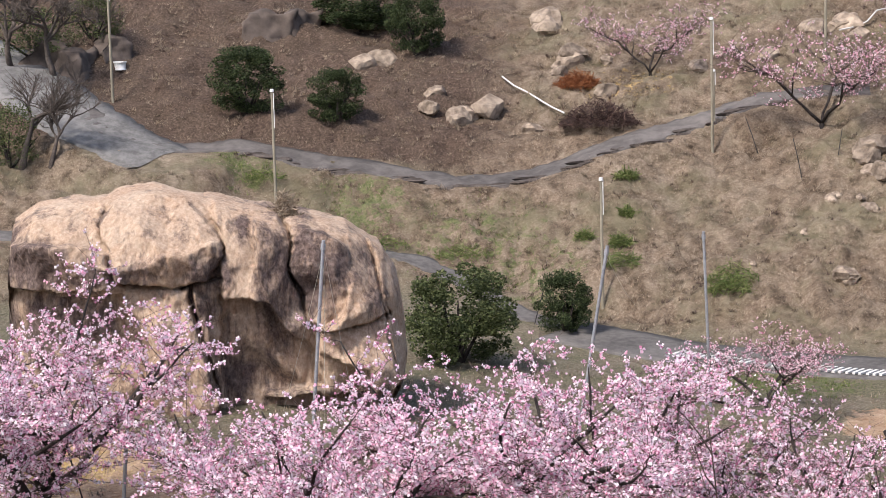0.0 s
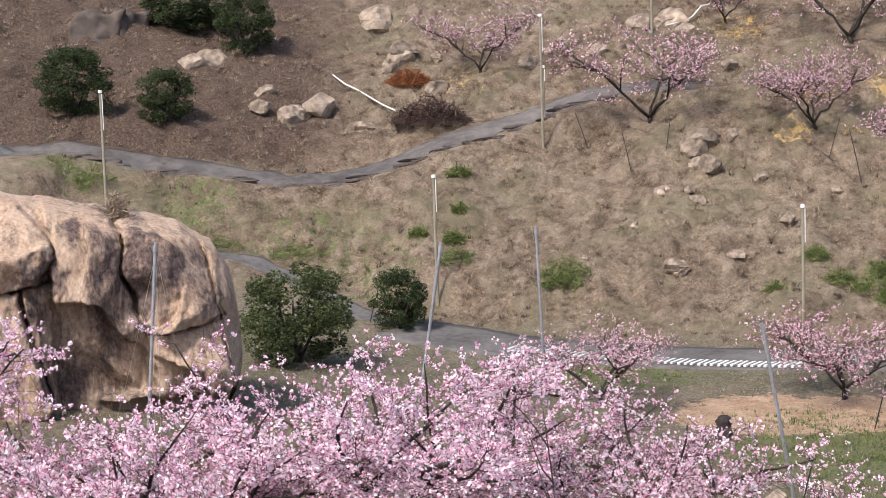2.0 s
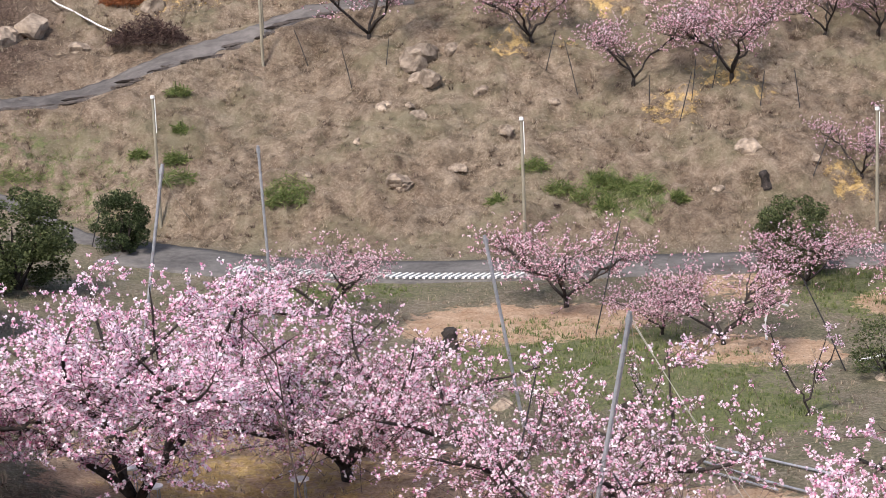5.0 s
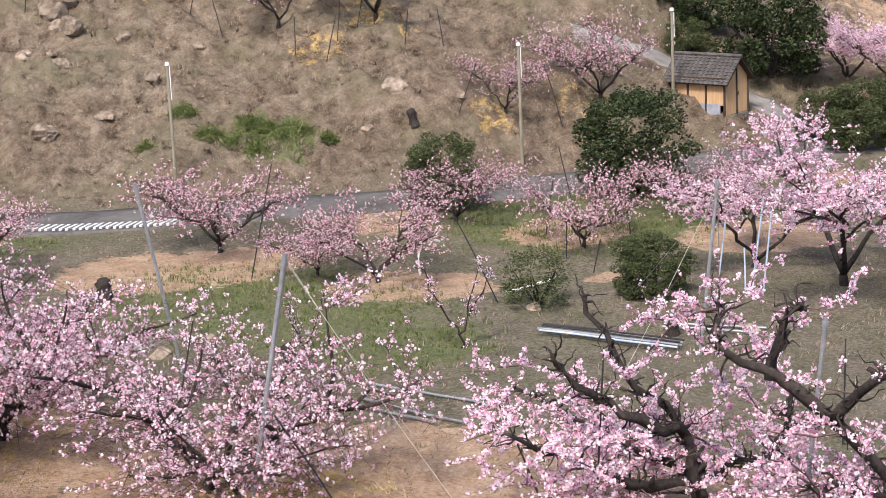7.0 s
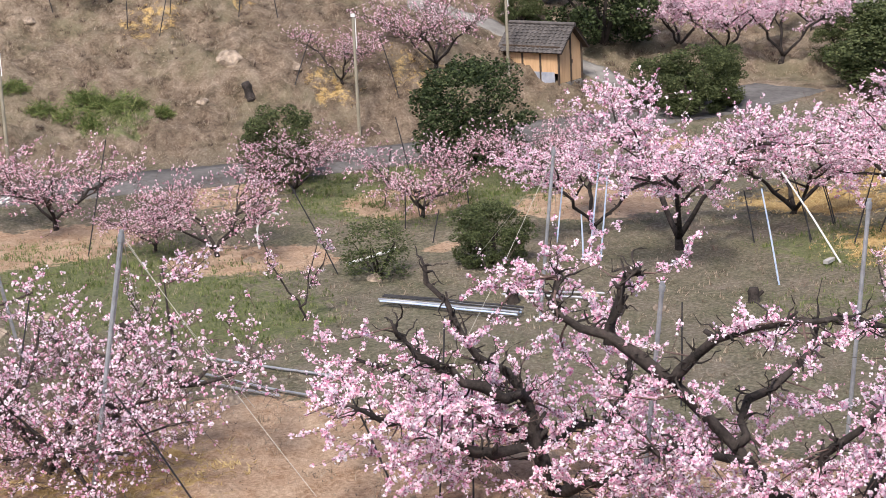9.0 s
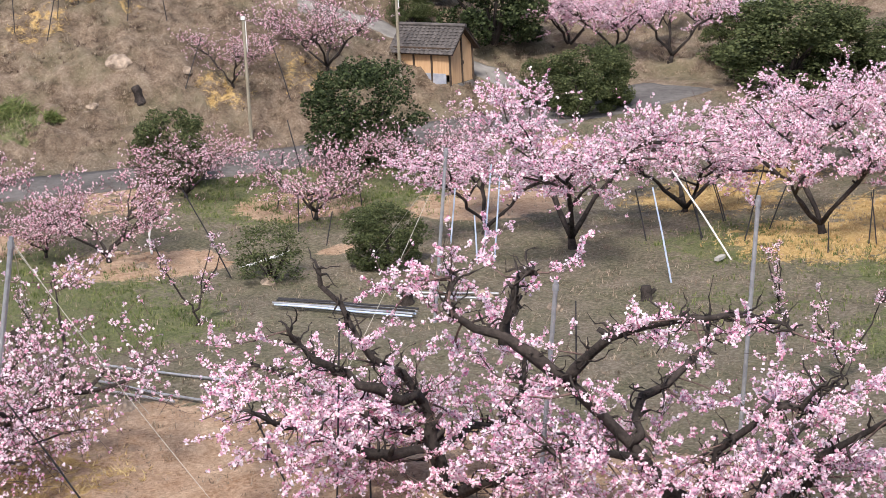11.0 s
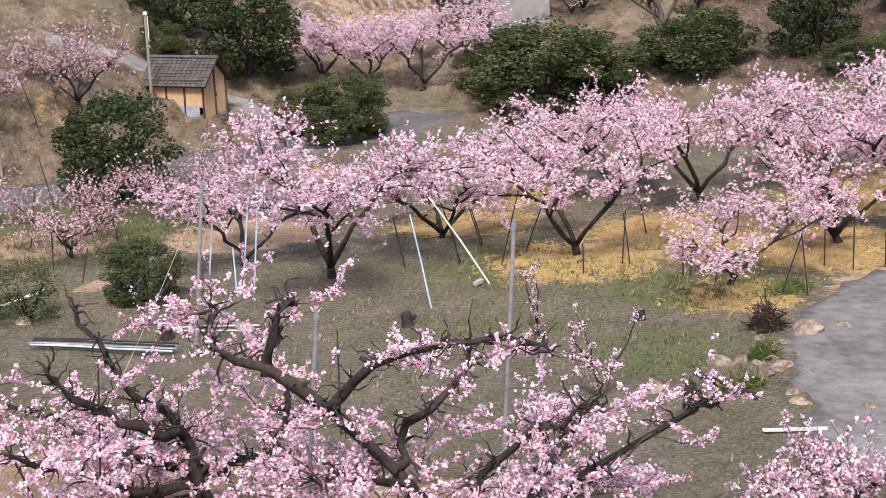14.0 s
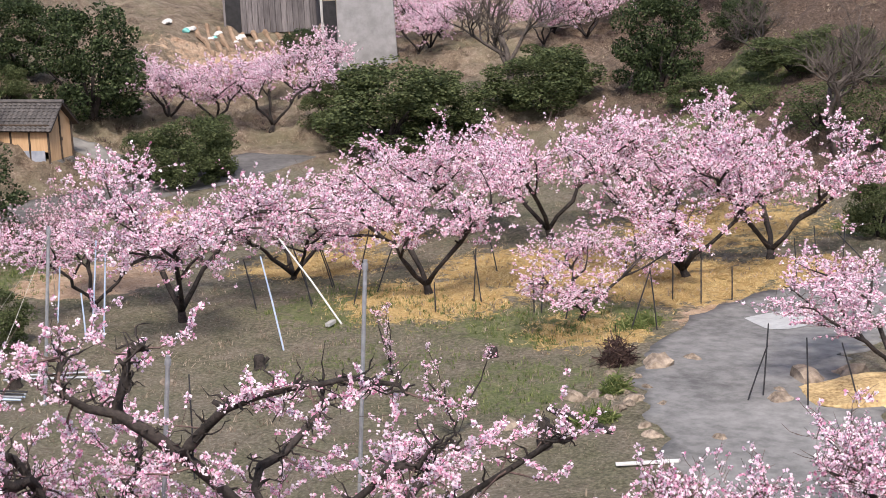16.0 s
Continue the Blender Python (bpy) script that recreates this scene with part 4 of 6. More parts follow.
build_boulder()
STONES = [(-0.6, 101.2, 0.6), (2.2, 100.4, 1.0), (0.7, 99.4, 0.8), (-0.9, 100, 0.6), (4.4, 97.8, 0.6), (6.8, 104.8, 0.8), (8.2, 100.1, 0.7), (5.7, 109.6, 1.1), (19.5, 89.4, 0.9), (-4.3, 104.3, 0.8), (-3.3, 104.8, 0.9), (19.7, 87.5, 0.7)]
stone_meshes = [rock_mesh("field_stone", (1.05, 0.8, 0.72), 50 + k, ROCK, 3.6, 3, 0.22) for k in range(4)]
for me in stone_meshes:
    me.polygons.foreach_set("use_smooth", [False] * len(me.polygons))
for k, (x, y, r) in enumerate(STONES):
    ob = tagged(new("field_stone", stone_meshes[k % 4]), "pale weathered granite stone lying in dry grass", "stone", "stones on the hillside")
    ob.matrix_world = at_ground(x, y, 0.1 * r - 0.2 * r, 40 * k, r)


# ---- trees ----
def bend(rng, start, way, length, steps, wander, lift):
    """A crooked path from start along way."""
    pts, p, w = [Vector(start)], Vector(start), Vector(way).normalized()
    for _ in range(steps):
        w = (w + Vector((rng.gauss(0, wander), rng.gauss(0, wander), rng.gauss(0, wander) + lift))).normalized()
        p = p + w * (length / steps)
        pts.append(p.copy())
    return pts


def along(path, f):
    f = min(max(f, 0), 0.999) * (len(path) - 1)
    i = int(f)
    return path[i].lerp(path[i + 1], f - i), (path[i + 1] - path[i]).normalized()


def flower_mesh(name, places, size, rng, mat, petals_n=5):
    """Many small cupped flowers, each a fan of petals round a centre."""
    n = len(places)
    c = np.array(places)
    normal = rng.normal(size=(n, 3)) + np.array([0, 0, 0.5])
    normal /= np.linalg.norm(normal, axis=1)[:, None]
    u = np.cross(normal, rng.normal(size=(n, 3)))
    u /= np.linalg.norm(u, axis=1)[:, None] + 1e-9
    v = np.cross(normal, u)
    r = size * rng.uniform(0.65, 1.2, (n, 1))
    if petals_n >= 4:
        ring = [c + (u * math.cos(a) + v * math.sin(a)) * r + normal * r * 0.45 for a in np.arange(petals_n) * 2 * math.pi / petals_n]
        verts = np.stack([c, *ring], 1).reshape(-1, 3)
        base = np.arange(n)[:, None] * (petals_n + 1)
        tris = np.stack([np.concatenate([base, base + 1 + k, base + 1 + (k + 1) % petals_n], 1) for k in range(petals_n)], 1).reshape(-1, 3)
    else:
        verts = np.stack([c - u * r, c + v * r * 0.9 + normal * r * 0.5, c + u * r, c - v * r * 0.9 + normal * r * 0.5], 1).reshape(-1, 3)
        base = np.arange(n)[:, None] * 4
        tris = np.stack([np.concatenate([base, base + 1, base + 2], 1), np.concatenate([base, base + 2, base + 3], 1)], 1).reshape(-1, 3)
    return tri_mesh(name, verts, tris, mat)


def tri_mesh(name, verts, tris, mat):
    me = bpy.data.meshes.new(name)
    me.vertices.add(len(verts))
    me.vertices.foreach_set("co", np.asarray(verts, np.float32).reshape(-1))
    me.loops.add(tris.size)
    me.loops.foreach_set("vertex_index", tris.reshape(-1).astype(np.int32))
    me.polygons.add(len(tris))
    me.polygons.foreach_set("loop_start", np.arange(len(tris), dtype=np.int32) * 3)
    me.update(calc_edges=True)
    me.materials.append(mat)
    return me


def knotty(path, radii, rng, sides, verts, faces, spurs=0):
    """A limb with swollen knuckles and sawn-off stubs."""
    n = len(path)
    radii = [r * rng.choice((0.86, 0.95, 1.0, 1.08, 1.3)) if 0 < i < n - 1 else r for i, r in enumerate(radii)]
    tube(path, radii, sides, verts, faces)
    for i in range(1, n - 1):
        if rng.random() < 0.4:
            a = rng.uniform(0, 6.28)
            way = Vector((math.cos(a), math.sin(a), rng.uniform(0.0, 1.0)))
            stub = bend(rng, path[i], way, radii[i] * rng.uniform(2.2, 4.0), 2, 0.15, 0.1)
            tube(stub, [radii[i] * 0.6, radii[i] * 0.46, radii[i] * 0.42], 5, verts, faces)
        for _ in range(spurs):
            a, f = rng.uniform(0, 6.28), rng.random()
            twist = bend(rng, path[i].lerp(path[i + 1], f), (math.cos(a), math.sin(a), rng.uniform(-0.2, 1.0)), rng.uniform(0.3, 1.0), 6, 0.48, 0.0)
            tube(twist, [0.030, 0.026, 0.021, 0.017, 0.013, 0.010, 0.007], 4, verts, faces, False)


def peach_tree(seed, width, tall, limbs=None, flowers=7000, size=0.03, petals_n=4, mat=None, trunk_r=0.13, name="peach_tree", label="", group="peach trees in blossom", spread=1.0, girth=1.0, dense=1.0, twig_mat=None, bare=0.42, arms=0, droop=0.0, spurs=0):
    """An open-centred peach tree: short trunk, scaffold limbs that rise in a V and level out, crooked side branches, flowering shoots."""
    rng, nrng = random.Random(seed), np.random.default_rng(seed)
    half = width / 2
    wood_v, wood_f, twig_v, twig_f = [], [], [], []
    scaffolds = []   # path, thickness, how far up it stays bare
    if limbs is None:
        fork = Vector((rng.uniform(-0.12, 0.12), rng.uniform(-0.12, 0.12), rng.uniform(0.28, 0.45)))
        tube([(0, 0, -0.25), (fork.x * 0.2, 0, 0.05), tuple(fork * 0.6), tuple(fork)], [trunk_r * 1.5, trunk_r * 1.25, trunk_r, trunk_r * 0.95], 8, wood_v, wood_f)
        count, first = arms or rng.choice((3, 4, 4)), rng.uniform(0, 6.28)
        for k in range(count):
            a = first + 6.283 * k / count + rng.uniform(-0.35, 0.35)
            reach, top = half * (rng.uniform(0.78, 0.98) if k % 2 == 0 or not arms else rng.uniform(0.35, 0.7)), tall * rng.uniform(0.62, 0.86) - fork.z
            path, swing = [], rng.uniform(-0.3, 0.3)
            for i in range(9):
                f = i / 8
                aa = a + swing * f + 0.10 * math.sin(i * 2.1 + k) * f
                wob = 0.07 * min(1, i) * half / 3.5
                path.append(fork + Vector((math.cos(aa) * reach * f + rng.gauss(0, wob), math.sin(aa) * reach * f + rng.gauss(0, wob), top * (1 - (1 - f) ** 1.4) + rng.gauss(0, wob))))
            scaffolds.append((path, trunk_r * 0.74, bare))
            for sign in (-1, 1, rng.choice((-1, 1))):
                p, w = along(path, rng.uniform(0.28, 0.72))
                side = Vector((-w.y, w.x, 0)) * sign * rng.uniform(0.7, 1.2) + w * 0.7 + Vector((0, 0, rng.uniform(0.0, 0.35)))
                scaffolds.append((bend(rng, p, side, half * rng.uniform(0.4, 0.72), 6, 0.15, 0.03), trunk_r * 0.42, bare * 0.5))
    else:
        for path in limbs:
            pts = smooth_line([tuple(p) for p in path], 3)
            kink = 0.07 if spurs else 0.03
            pts = [Vector(p) + Vector((rng.gauss(0, kink), rng.gauss(0, kink), rng.gauss(0, kink))) for p in pts]
            scaffolds.append((pts, trunk_r * (0.8 if path is limbs[0] else 0.6), 0.12))
    places, shoots = [], []
    crown_top = max(p.z for path, *_ in scaffolds for p in path)
    for path, r, low in scaffolds:
        n = len(path)
        knotty(path, [girth * r * (1 - 0.72 * i / (n - 1)) for i in range(n)], rng, 7, wood_v, wood_f, 0 if limbs is None else spurs)
        span = sum((path[i + 1] - path[i]).length for i in range(n - 1))
        for k in range(int(span * (1 - low) * 4.4 * dense) + 2):
            f = rng.uniform(low, 1.0)
            p, w = along(path, f)
            if spurs and p.z > 0.58 * crown_top and rng.random() < 0.72:
                continue
            out = Vector((p.x, p.y, 0)).normalized() if Vector((p.x, p.y, 0)).length > 0.1 else Vector((1, 0, 0))
            a = rng.uniform(0, 6.28)
            way = Vector((math.cos(a), math.sin(a), rng.uniform(-0.3, 0.6) - droop)) + out * 0.4 + w * 0.35
            length = rng.uniform(0.5, 1.6) * spread * (1.15 - 0.35 * f) * min(1.0, width / 6)
            b = bend(rng, p, way, length, 5, 0.24, 0.02)
            rr = max(0.010, r * 0.2 * rng.uniform(0.6, 1.1))
            tube(b, [rr * (1 - 0.13 * i) for i in range(6)], 4, twig_v, twig_f, False)
            shoots.append((b, length * 0.6, 0.4))
            for j in range(rng.randint(5, 9)):
                p2, w2 = along(b, rng.uniform(0.25, 1.0))
                a2 = rng.uniform(0, 6.28)
                way2 = Vector((math.cos(a2), math.sin(a2), rng.uniform(-0.35, 0.9))) + w2 * 0.6
                l2 = rng.uniform(0.25, 0.85) * min(1.0, width / 5.5)
                c = bend(rng, p2, way2, l2, 2, 0.16, 0.05)
                tube(c, [0.009, 0.007, 0.004], 3, twig_v, twig_f, False)
                shoots.append((c, l2, 0.0))
    total = sum(s[1] for s in shoots)
    for path, length, skip in shoots:
        if rng.random() < 0.06:
            continue
        want = flowers * length / total * rng.uniform(0.35, 1.65)
        while want > 0:
            p, w = along(path, skip + (1 - skip) * rng.random())
            bunch = rng.randint(2, 6)
            want -= bunch
            for _ in range(bunch):
                places.append(tuple(p + Vector((rng.gauss(0, 0.03), rng.gauss(0, 0.03), rng.gauss(0.008, 0.03)))))
    root = thing(name, Matrix(), label or "pink-blossoming peach tree with dark spreading limbs", "peach tree", group)
    wood_v = [tuple(Vector(v) + noise.noise_vector(Vector(v) * 7) * 0.2 * trunk_r + noise.noise_vector(Vector(v) * 19) * 0.1 * trunk_r) for v in wood_v]
    part("trunk", (wood_v, wood_f), BARK, root, "dark rough bark limbs", True)
    tagged(part("twig_spray", (twig_v, twig_f), twig_mat or TWIG, root), kind="stuff")
    tagged(part("blossom", flower_mesh("blossom", places, size, nrng, mat or BLOSSOM, petals_n), None, root, "pale and deep pink flowers"), kind="stuff")
    return root


for k, (x, y, w, tall) in enumerate(NEAR_PEACH):
    tree = peach_tree(100 + k, w, tall, flowers=int((3200, 3200, 3400, 1800, 1150, 1300, 1300)[k] * w), size=0.042, petals_n=2, trunk_r=0.15 if w > 5 else 0.09, spread=1.35, bare=0.14, dense=1.1, arms=6 if w > 5 else 4, droop=0.1, group="old peach trees", label="old wide peach tree in full pink blossom with dark limbs")
    tree.matrix_world = at_ground(x, y, 0.05, 70 * k)
for k, (place, limbs) in enumerate(((OLD_A_AT, OLD_A_LIMBS), (OLD_B_AT, OLD_B_LIMBS))):
    tree = peach_tree(120 + k, 8, 4.5, limbs=limbs, flowers=31000, size=0.038, petals_n=2, trunk_r=0.2, spread=1.5, girth=1.0, dense=1.25, droop=0.5, spurs=4, group="old peach trees", label="old hard-pruned peach tree with thick black limbs and pink blossom")
    tree.matrix_world = at_ground(*place)

kinds = [peach_tree(200 + k, 7, 4.2, flowers=12000, size=0.042, petals_n=2, trunk_r=0.12, spread=1.15, bare=0.36) for k in range(4)]
kinds += [peach_tree(210 + k, 6, 2.8, flowers=3600, size=0.038, petals_n=2, trunk_r=0.09, mat=BLOSSOM_DEEP, bare=0.24, spread=1.2, label="thinly flowering pink peach tree with open dark limbs") for k in range(3)]
kinds += [peach_tree(220 + k, 6, 3.3, flowers=2000, size=0.036, petals_n=2, trunk_r=0.085, mat=BLOSSOM_DEEP, bare=0.2, spread=1.3, droop=-0.25, label="sparse pink peach tree with dark twisted limbs on the slope") for k in range(3)]
used = set()


def plant(kind, x, y, width, base, turn, tall=1.0):
    root = kinds[kind]
    m = at_ground(x, y, 0.05, turn, width / base) @ Matrix.Diagonal((1, 1, tall, 1))
    if kind in used:
        copy = copy_thing(root, m)
        copy.matrix_basis = m
        return copy
    used.add(kind)
    root.matrix_world = m
    return root


for k, (x, y, w) in enumerate(FIELD_PEACH):
    plant(k % 4, x, y, w, 7.2, 57 * k, 0.95 if w > 6.6 else 0.8)
for k, (x, y, w) in enumerate(LOW_PEACH):
    plant(4 + k % 3, x, y, w, 6.4, 83 * k)
for k, (x, y, w) in enumerate(HILL_PEACH):
    plant(7 + (k + 1) % 3, x, y, w, 6.2, 131 * k)
for k, (x, y, w) in enumerate(FAR_PEACH):
    plant(k % 4, x, y, w, 7.7, 101 * k, 0.95)


def leaf_crown(seed, mat, leaves, leaf, lumps=75, thin=0.0):
    """A crown of leafy clumps in a unit space, 1 wide and 1 tall."""
    rng = np.random.default_rng(seed)
    centres = []
    for _ in range(lumps):
        a, z = rng.uniform(0, 6.283), rng.uniform(0.06, 0.88)
        r = 0.40 * math.sqrt(max(0.05, 1 - ((z - 0.42) / 0.52) ** 2)) * math.sqrt(rng.uniform(0.15, 1))
        centres.append((r * math.cos(a), r * math.sin(a), z, rng.uniform(0.07, 0.15)))
    centres = np.array(centres)
    pick = rng.integers(0, lumps, leaves)
    way = rng.normal(size=(leaves, 3))
    way /= np.linalg.norm(way, axis=1)[:, None]
    shell = rng.uniform(0.45, 1.0, (leaves, 1)) ** (0.5 + thin)
    pos = centres[pick, :3] + way * centres[pick, 3:4] * shell * np.array([1, 1, 0.85])
    pos = pos[pos[:, 2] > 0.01]
    return flower_mesh("crown", pos, leaf, rng, mat, 2)


def shrub_kind(seed, kind):
    mat = {"dark": LEAF_DARK, "olive": LEAF_OLIVE, "thin": LEAF_OLIVE}[kind]
    label = {"dark": "dense dark green evergreen shrub", "olive": "rounded olive-green evergreen shrub", "thin": "thin half-bare greenish shrub"}[kind]
    root = thing("evergreen_shrub", Matrix(), label + " in dry grass", "shrub", "evergreen shrubs")
    rng = random.Random(seed)
    v, f = [], []
    for k in range(5):
        a = k * 1.26 + rng.uniform(-0.3, 0.3)
        tube(bend(rng, (0, 0, -0.03), (0.4 * math.cos(a), 0.4 * math.sin(a), 1), 0.6, 4, 0.1, 0), [0.022, 0.018, 0.014, 0.01, 0.006], 5, v, f)
    tagged(part("trunk", (v, f), BARK, root), kind="stuff")
    me = leaf_crown(seed, mat, 3400 if kind == "thin" else 15000, 0.0125 if kind != "thin" else 0.014)
    tagged(part("crown", me, None, root), kind="stuff")
    return root


shrubs = {"dark": [shrub_kind(31, "dark"), shrub_kind(32, "dark")], "olive": [shrub_kind(33, "olive"), shrub_kind(34, "olive")], "thin": [shrub_kind(35, "thin")]}
shrub_used = set()
for k, (x, y, w, tall, kind) in enumerate(SHRUBS + FAR_TREES):
    root = shrubs[kind][k % len(shrubs[kind])]
    m = pose(x, y, float(height(x, y)) - 0.03, 0, 0, 77 * k) @ Matrix.Diagonal((w * 1.1, w * 1.1, tall * 1.12, 1))
    if root in shrub_used:
        root = copy_thing(root, m)
        root.matrix_basis = m
    else:
        shrub_used.add(root)
        root.matrix_world = m


def bare_tree(seed, width, tall):
    rng = random.Random(seed)
    v, f = [], []
    def grow(p, way, length, r, depth):
        path = bend(rng, p, way, length, 5, 0.18, 0.03)
        tube(path, [max(r, 0.007) * (1 - 0.11 * i) for i in range(6)], 6 if depth < 2 else 3, v, f, depth == 0)
        if depth == 4:
            return
        for _ in range((4, 5, 5, 4)[depth]):
            q, w = along(path, rng.uniform(0.35, 1.0))
            a = rng.uniform(0, 6.28)
            grow(q, w * 0.9 + Vector((math.cos(a), math.sin(a), rng.uniform(-0.15, 0.8))) * 0.85, length * rng.uniform(0.55, 0.8), r * 0.52, depth + 1)
    grow((0, 0, -0.1), (rng.uniform(-0.1, 0.1), rng.uniform(-0.1, 0.1), 1), tall * 0.36, tall * 0.026, 0)
    root = thing("bare_tree", Matrix(), "leafless grey-brown tree with fine twigs", "tree", "leafless trees")
    part("trunk", (v, f), DARK_TWIG, root, "", True)
    return root


for k, (x, y, w, tall) in enumerate(BARE_TREES):
    bare_tree(300 + k, w, tall).matrix_world = at_ground(x, y, 0, 60 * k, 1.65)


# ---- poles and pipes ----
def capped_pole(x, y, tall):
    root = thing("capped_pole", at_ground(x, y, 0.1), "slim grey weathered pole with a white cap", "pole", "slim capped poles")
    part("shaft", tube([(0, 0, 0), (0, 0, tall * 0.5), (0, 0, tall)], [0.075, 0.068, 0.06], 10), POLE_GREY, root)
    part("conduit", tube([(0.075, -0.05, tall * 0.74), (0.075, -0.05, tall - 0.05)], [0.02, 0.02], 8), WHITE, root, "short white conduit")
    bm = bmesh.new()
    bmesh.ops.create_cone(bm, segments=12, radius1=0.10, radius2=0.085, depth=0.13, cap_ends=True, matrix=Matrix.Translation((0, 0, tall + 0.06)))
    part("cap", bm, WHITE, root, "white cap")


for x, y, tall in CAPPED_POLES:
    capped_pole(x, y, tall)
for x, y, dx, dy, dz in PIPES:
    root = thing("support_pipe", at_ground(x, y, 0.1), "galvanised steel support pipe with guy wires", "pipe", "support pipes")
    part("pipe", tube([(0, 0, 0), (dx, dy, dz)], [0.05, 0.05], 10), STEEL, root)
    part("clamp", tube([(dx * 0.96, dy * 0.96, dz * 0.96), (dx * 0.985, dy * 0.985, dz * 0.985)], [0.07, 0.07], 10), STEEL, root)


# ---- the shed ----
def build_shed():
    root = thing("shed", pose(45.6, 73.8, float(height(45.2, 74.3)) - 0.05, 0, 0, -63.7), "small ochre board shed with a grey tiled gable roof", "shed")
    long, deep, eave, ridge = 2.9, 1.9, 1.75, 2.62
    for name, centre, size in (("front_wall", (-long / 2, 0.03, 1.15), (long - 0.1, 0.06, 1.2)), ("back_wall", (-long / 2, deep - 0.03, 0.9), (long - 0.1, 0.06, 1.7)),
                               ("side_wall", (-long + 0.03, deep / 2, 0.9), (0.06, deep - 0.12, 1.7))):
        part(name, box(bmesh.new(), centre, size), OCHRE, root)
    part("base_sheet", box(bmesh.new(), (-long / 2 - 0.1, -0.01, 0.30), (long - 0.3, 0.05, 0.62)), BLUE_SHEET, root, "blue-grey sheet along the foot of the wall")
    gable = bmesh.new()
    outline = [(0, 0.05, 0.1), (0, deep - 0.05, 0.1), (0, deep - 0.05, eave), (0, deep / 2, ridge - 0.12), (0, 0.05, eave)]
    front = [gable.verts.new(p) for p in outline]
    rear = [gable.verts.new((p[0] - 0.06, p[1], p[2])) for p in outline]
    gable.faces.new(front)
    gable.faces.new(rear[::-1])
    for k in range(5):
        gable.faces.new((front[k], rear[k], rear[(k + 1) % 5], front[(k + 1) % 5]))
    part("gable_wall", gable, OCHRE, root, "ochre gable wall")
    for x in (-long, -long * 0.67, -long * 0.34, -0.02):
        part("post", box(bmesh.new(), (x, -0.02, 0.9), (0.08, 0.08, 1.75), bevel=0.008), DARK_WOOD, root)
    for y, top in ((0.95, ridge - 0.2), (deep, eave)):
        part("post", box(bmesh.new(), (0.02, y, top / 2), (0.07, 0.08, top), bevel=0.008), DARK_WOOD, root)
    part("eave_beam", box(bmesh.new(), (-long / 2, -0.03, eave), (long + 0.2, 0.09, 0.1), bevel=0.01), DARK_WOOD, root)
    part("door_latch", box(bmesh.new(), (0.05, 1.02, 1.0), (0.04, 0.06, 0.16), bevel=0.005), DARK_WOOD, root)
    over, pitch = 0.28, math.atan2(ridge - eave, deep / 2)
    for side in (1, -1):
        run = (deep / 2 + over) / math.cos(pitch)
        rows, cols = 9, 14
        wide = long + 0.6
        turn = Matrix.Translation((-long / 2, deep / 2, ridge + 0.03)) @ (Matrix.Rotation(math.pi, 4, "Z") if side < 0 else Matrix()) @ Matrix.Rotation(pitch, 4, "X")
        deck = bmesh.new()
        box(deck, (0, -run / 2, -0.05), (wide - 0.04, run, 0.05), bevel=0.005)
        deck.transform(turn)
        part("roof_deck", deck, DARK_WOOD, root)
        tile = tile_mesh(wide / cols, run / rows)
        for i in range(rows):
            for k in range(cols):
                ob = part("roof_tile", tile, ROOF_TILE, root)
                ob.matrix_local = turn @ Matrix.Translation(((k + 0.5) * wide / cols - wide / 2, -(i + 0.5) * run / rows, -0.005))
    part("ridge_cap", tube([(-long - 0.32, deep / 2, ridge + 0.06), (0.32, deep / 2, ridge + 0.06)], [0.09, 0.09], 8), ROOF_TILE, root)
    part("foundation", box(bmesh.new(), (-long / 2, deep / 2, -0.3), (long + 0.1, deep + 0.1, 0.75), bevel=0.02), CONCRETE_DARK, root)


TILES = {}


def tile_mesh(w, l):
    key = (round(w, 4), round(l, 4))
    if key not in TILES:
        verts, faces = [], []
        for j, (y, dz) in enumerate(((l * 0.56, 0.0), (-l * 0.5, 0.028))):
            for k in range(5):
                x = (k / 4 - 0.5) * w * 1.02
                verts.append((x, y, dz + 0.022 * math.cos(2 * math.pi * k / 4)))
        for k in range(4):
            faces.append((k + 5, k + 6, k + 1, k))
        n = len(verts)
        for k in range(5):
            x, y, z = verts[5 + k]
            verts.append((x, y, z - 0.03))
        for k in range(4):
            faces.append((n + k, n + k + 1, 6 + k, 5 + k))
        TILES[key] = mesh_of("roof_tile", verts, faces, ROOF_TILE)
    return TILES[key]


build_shed()


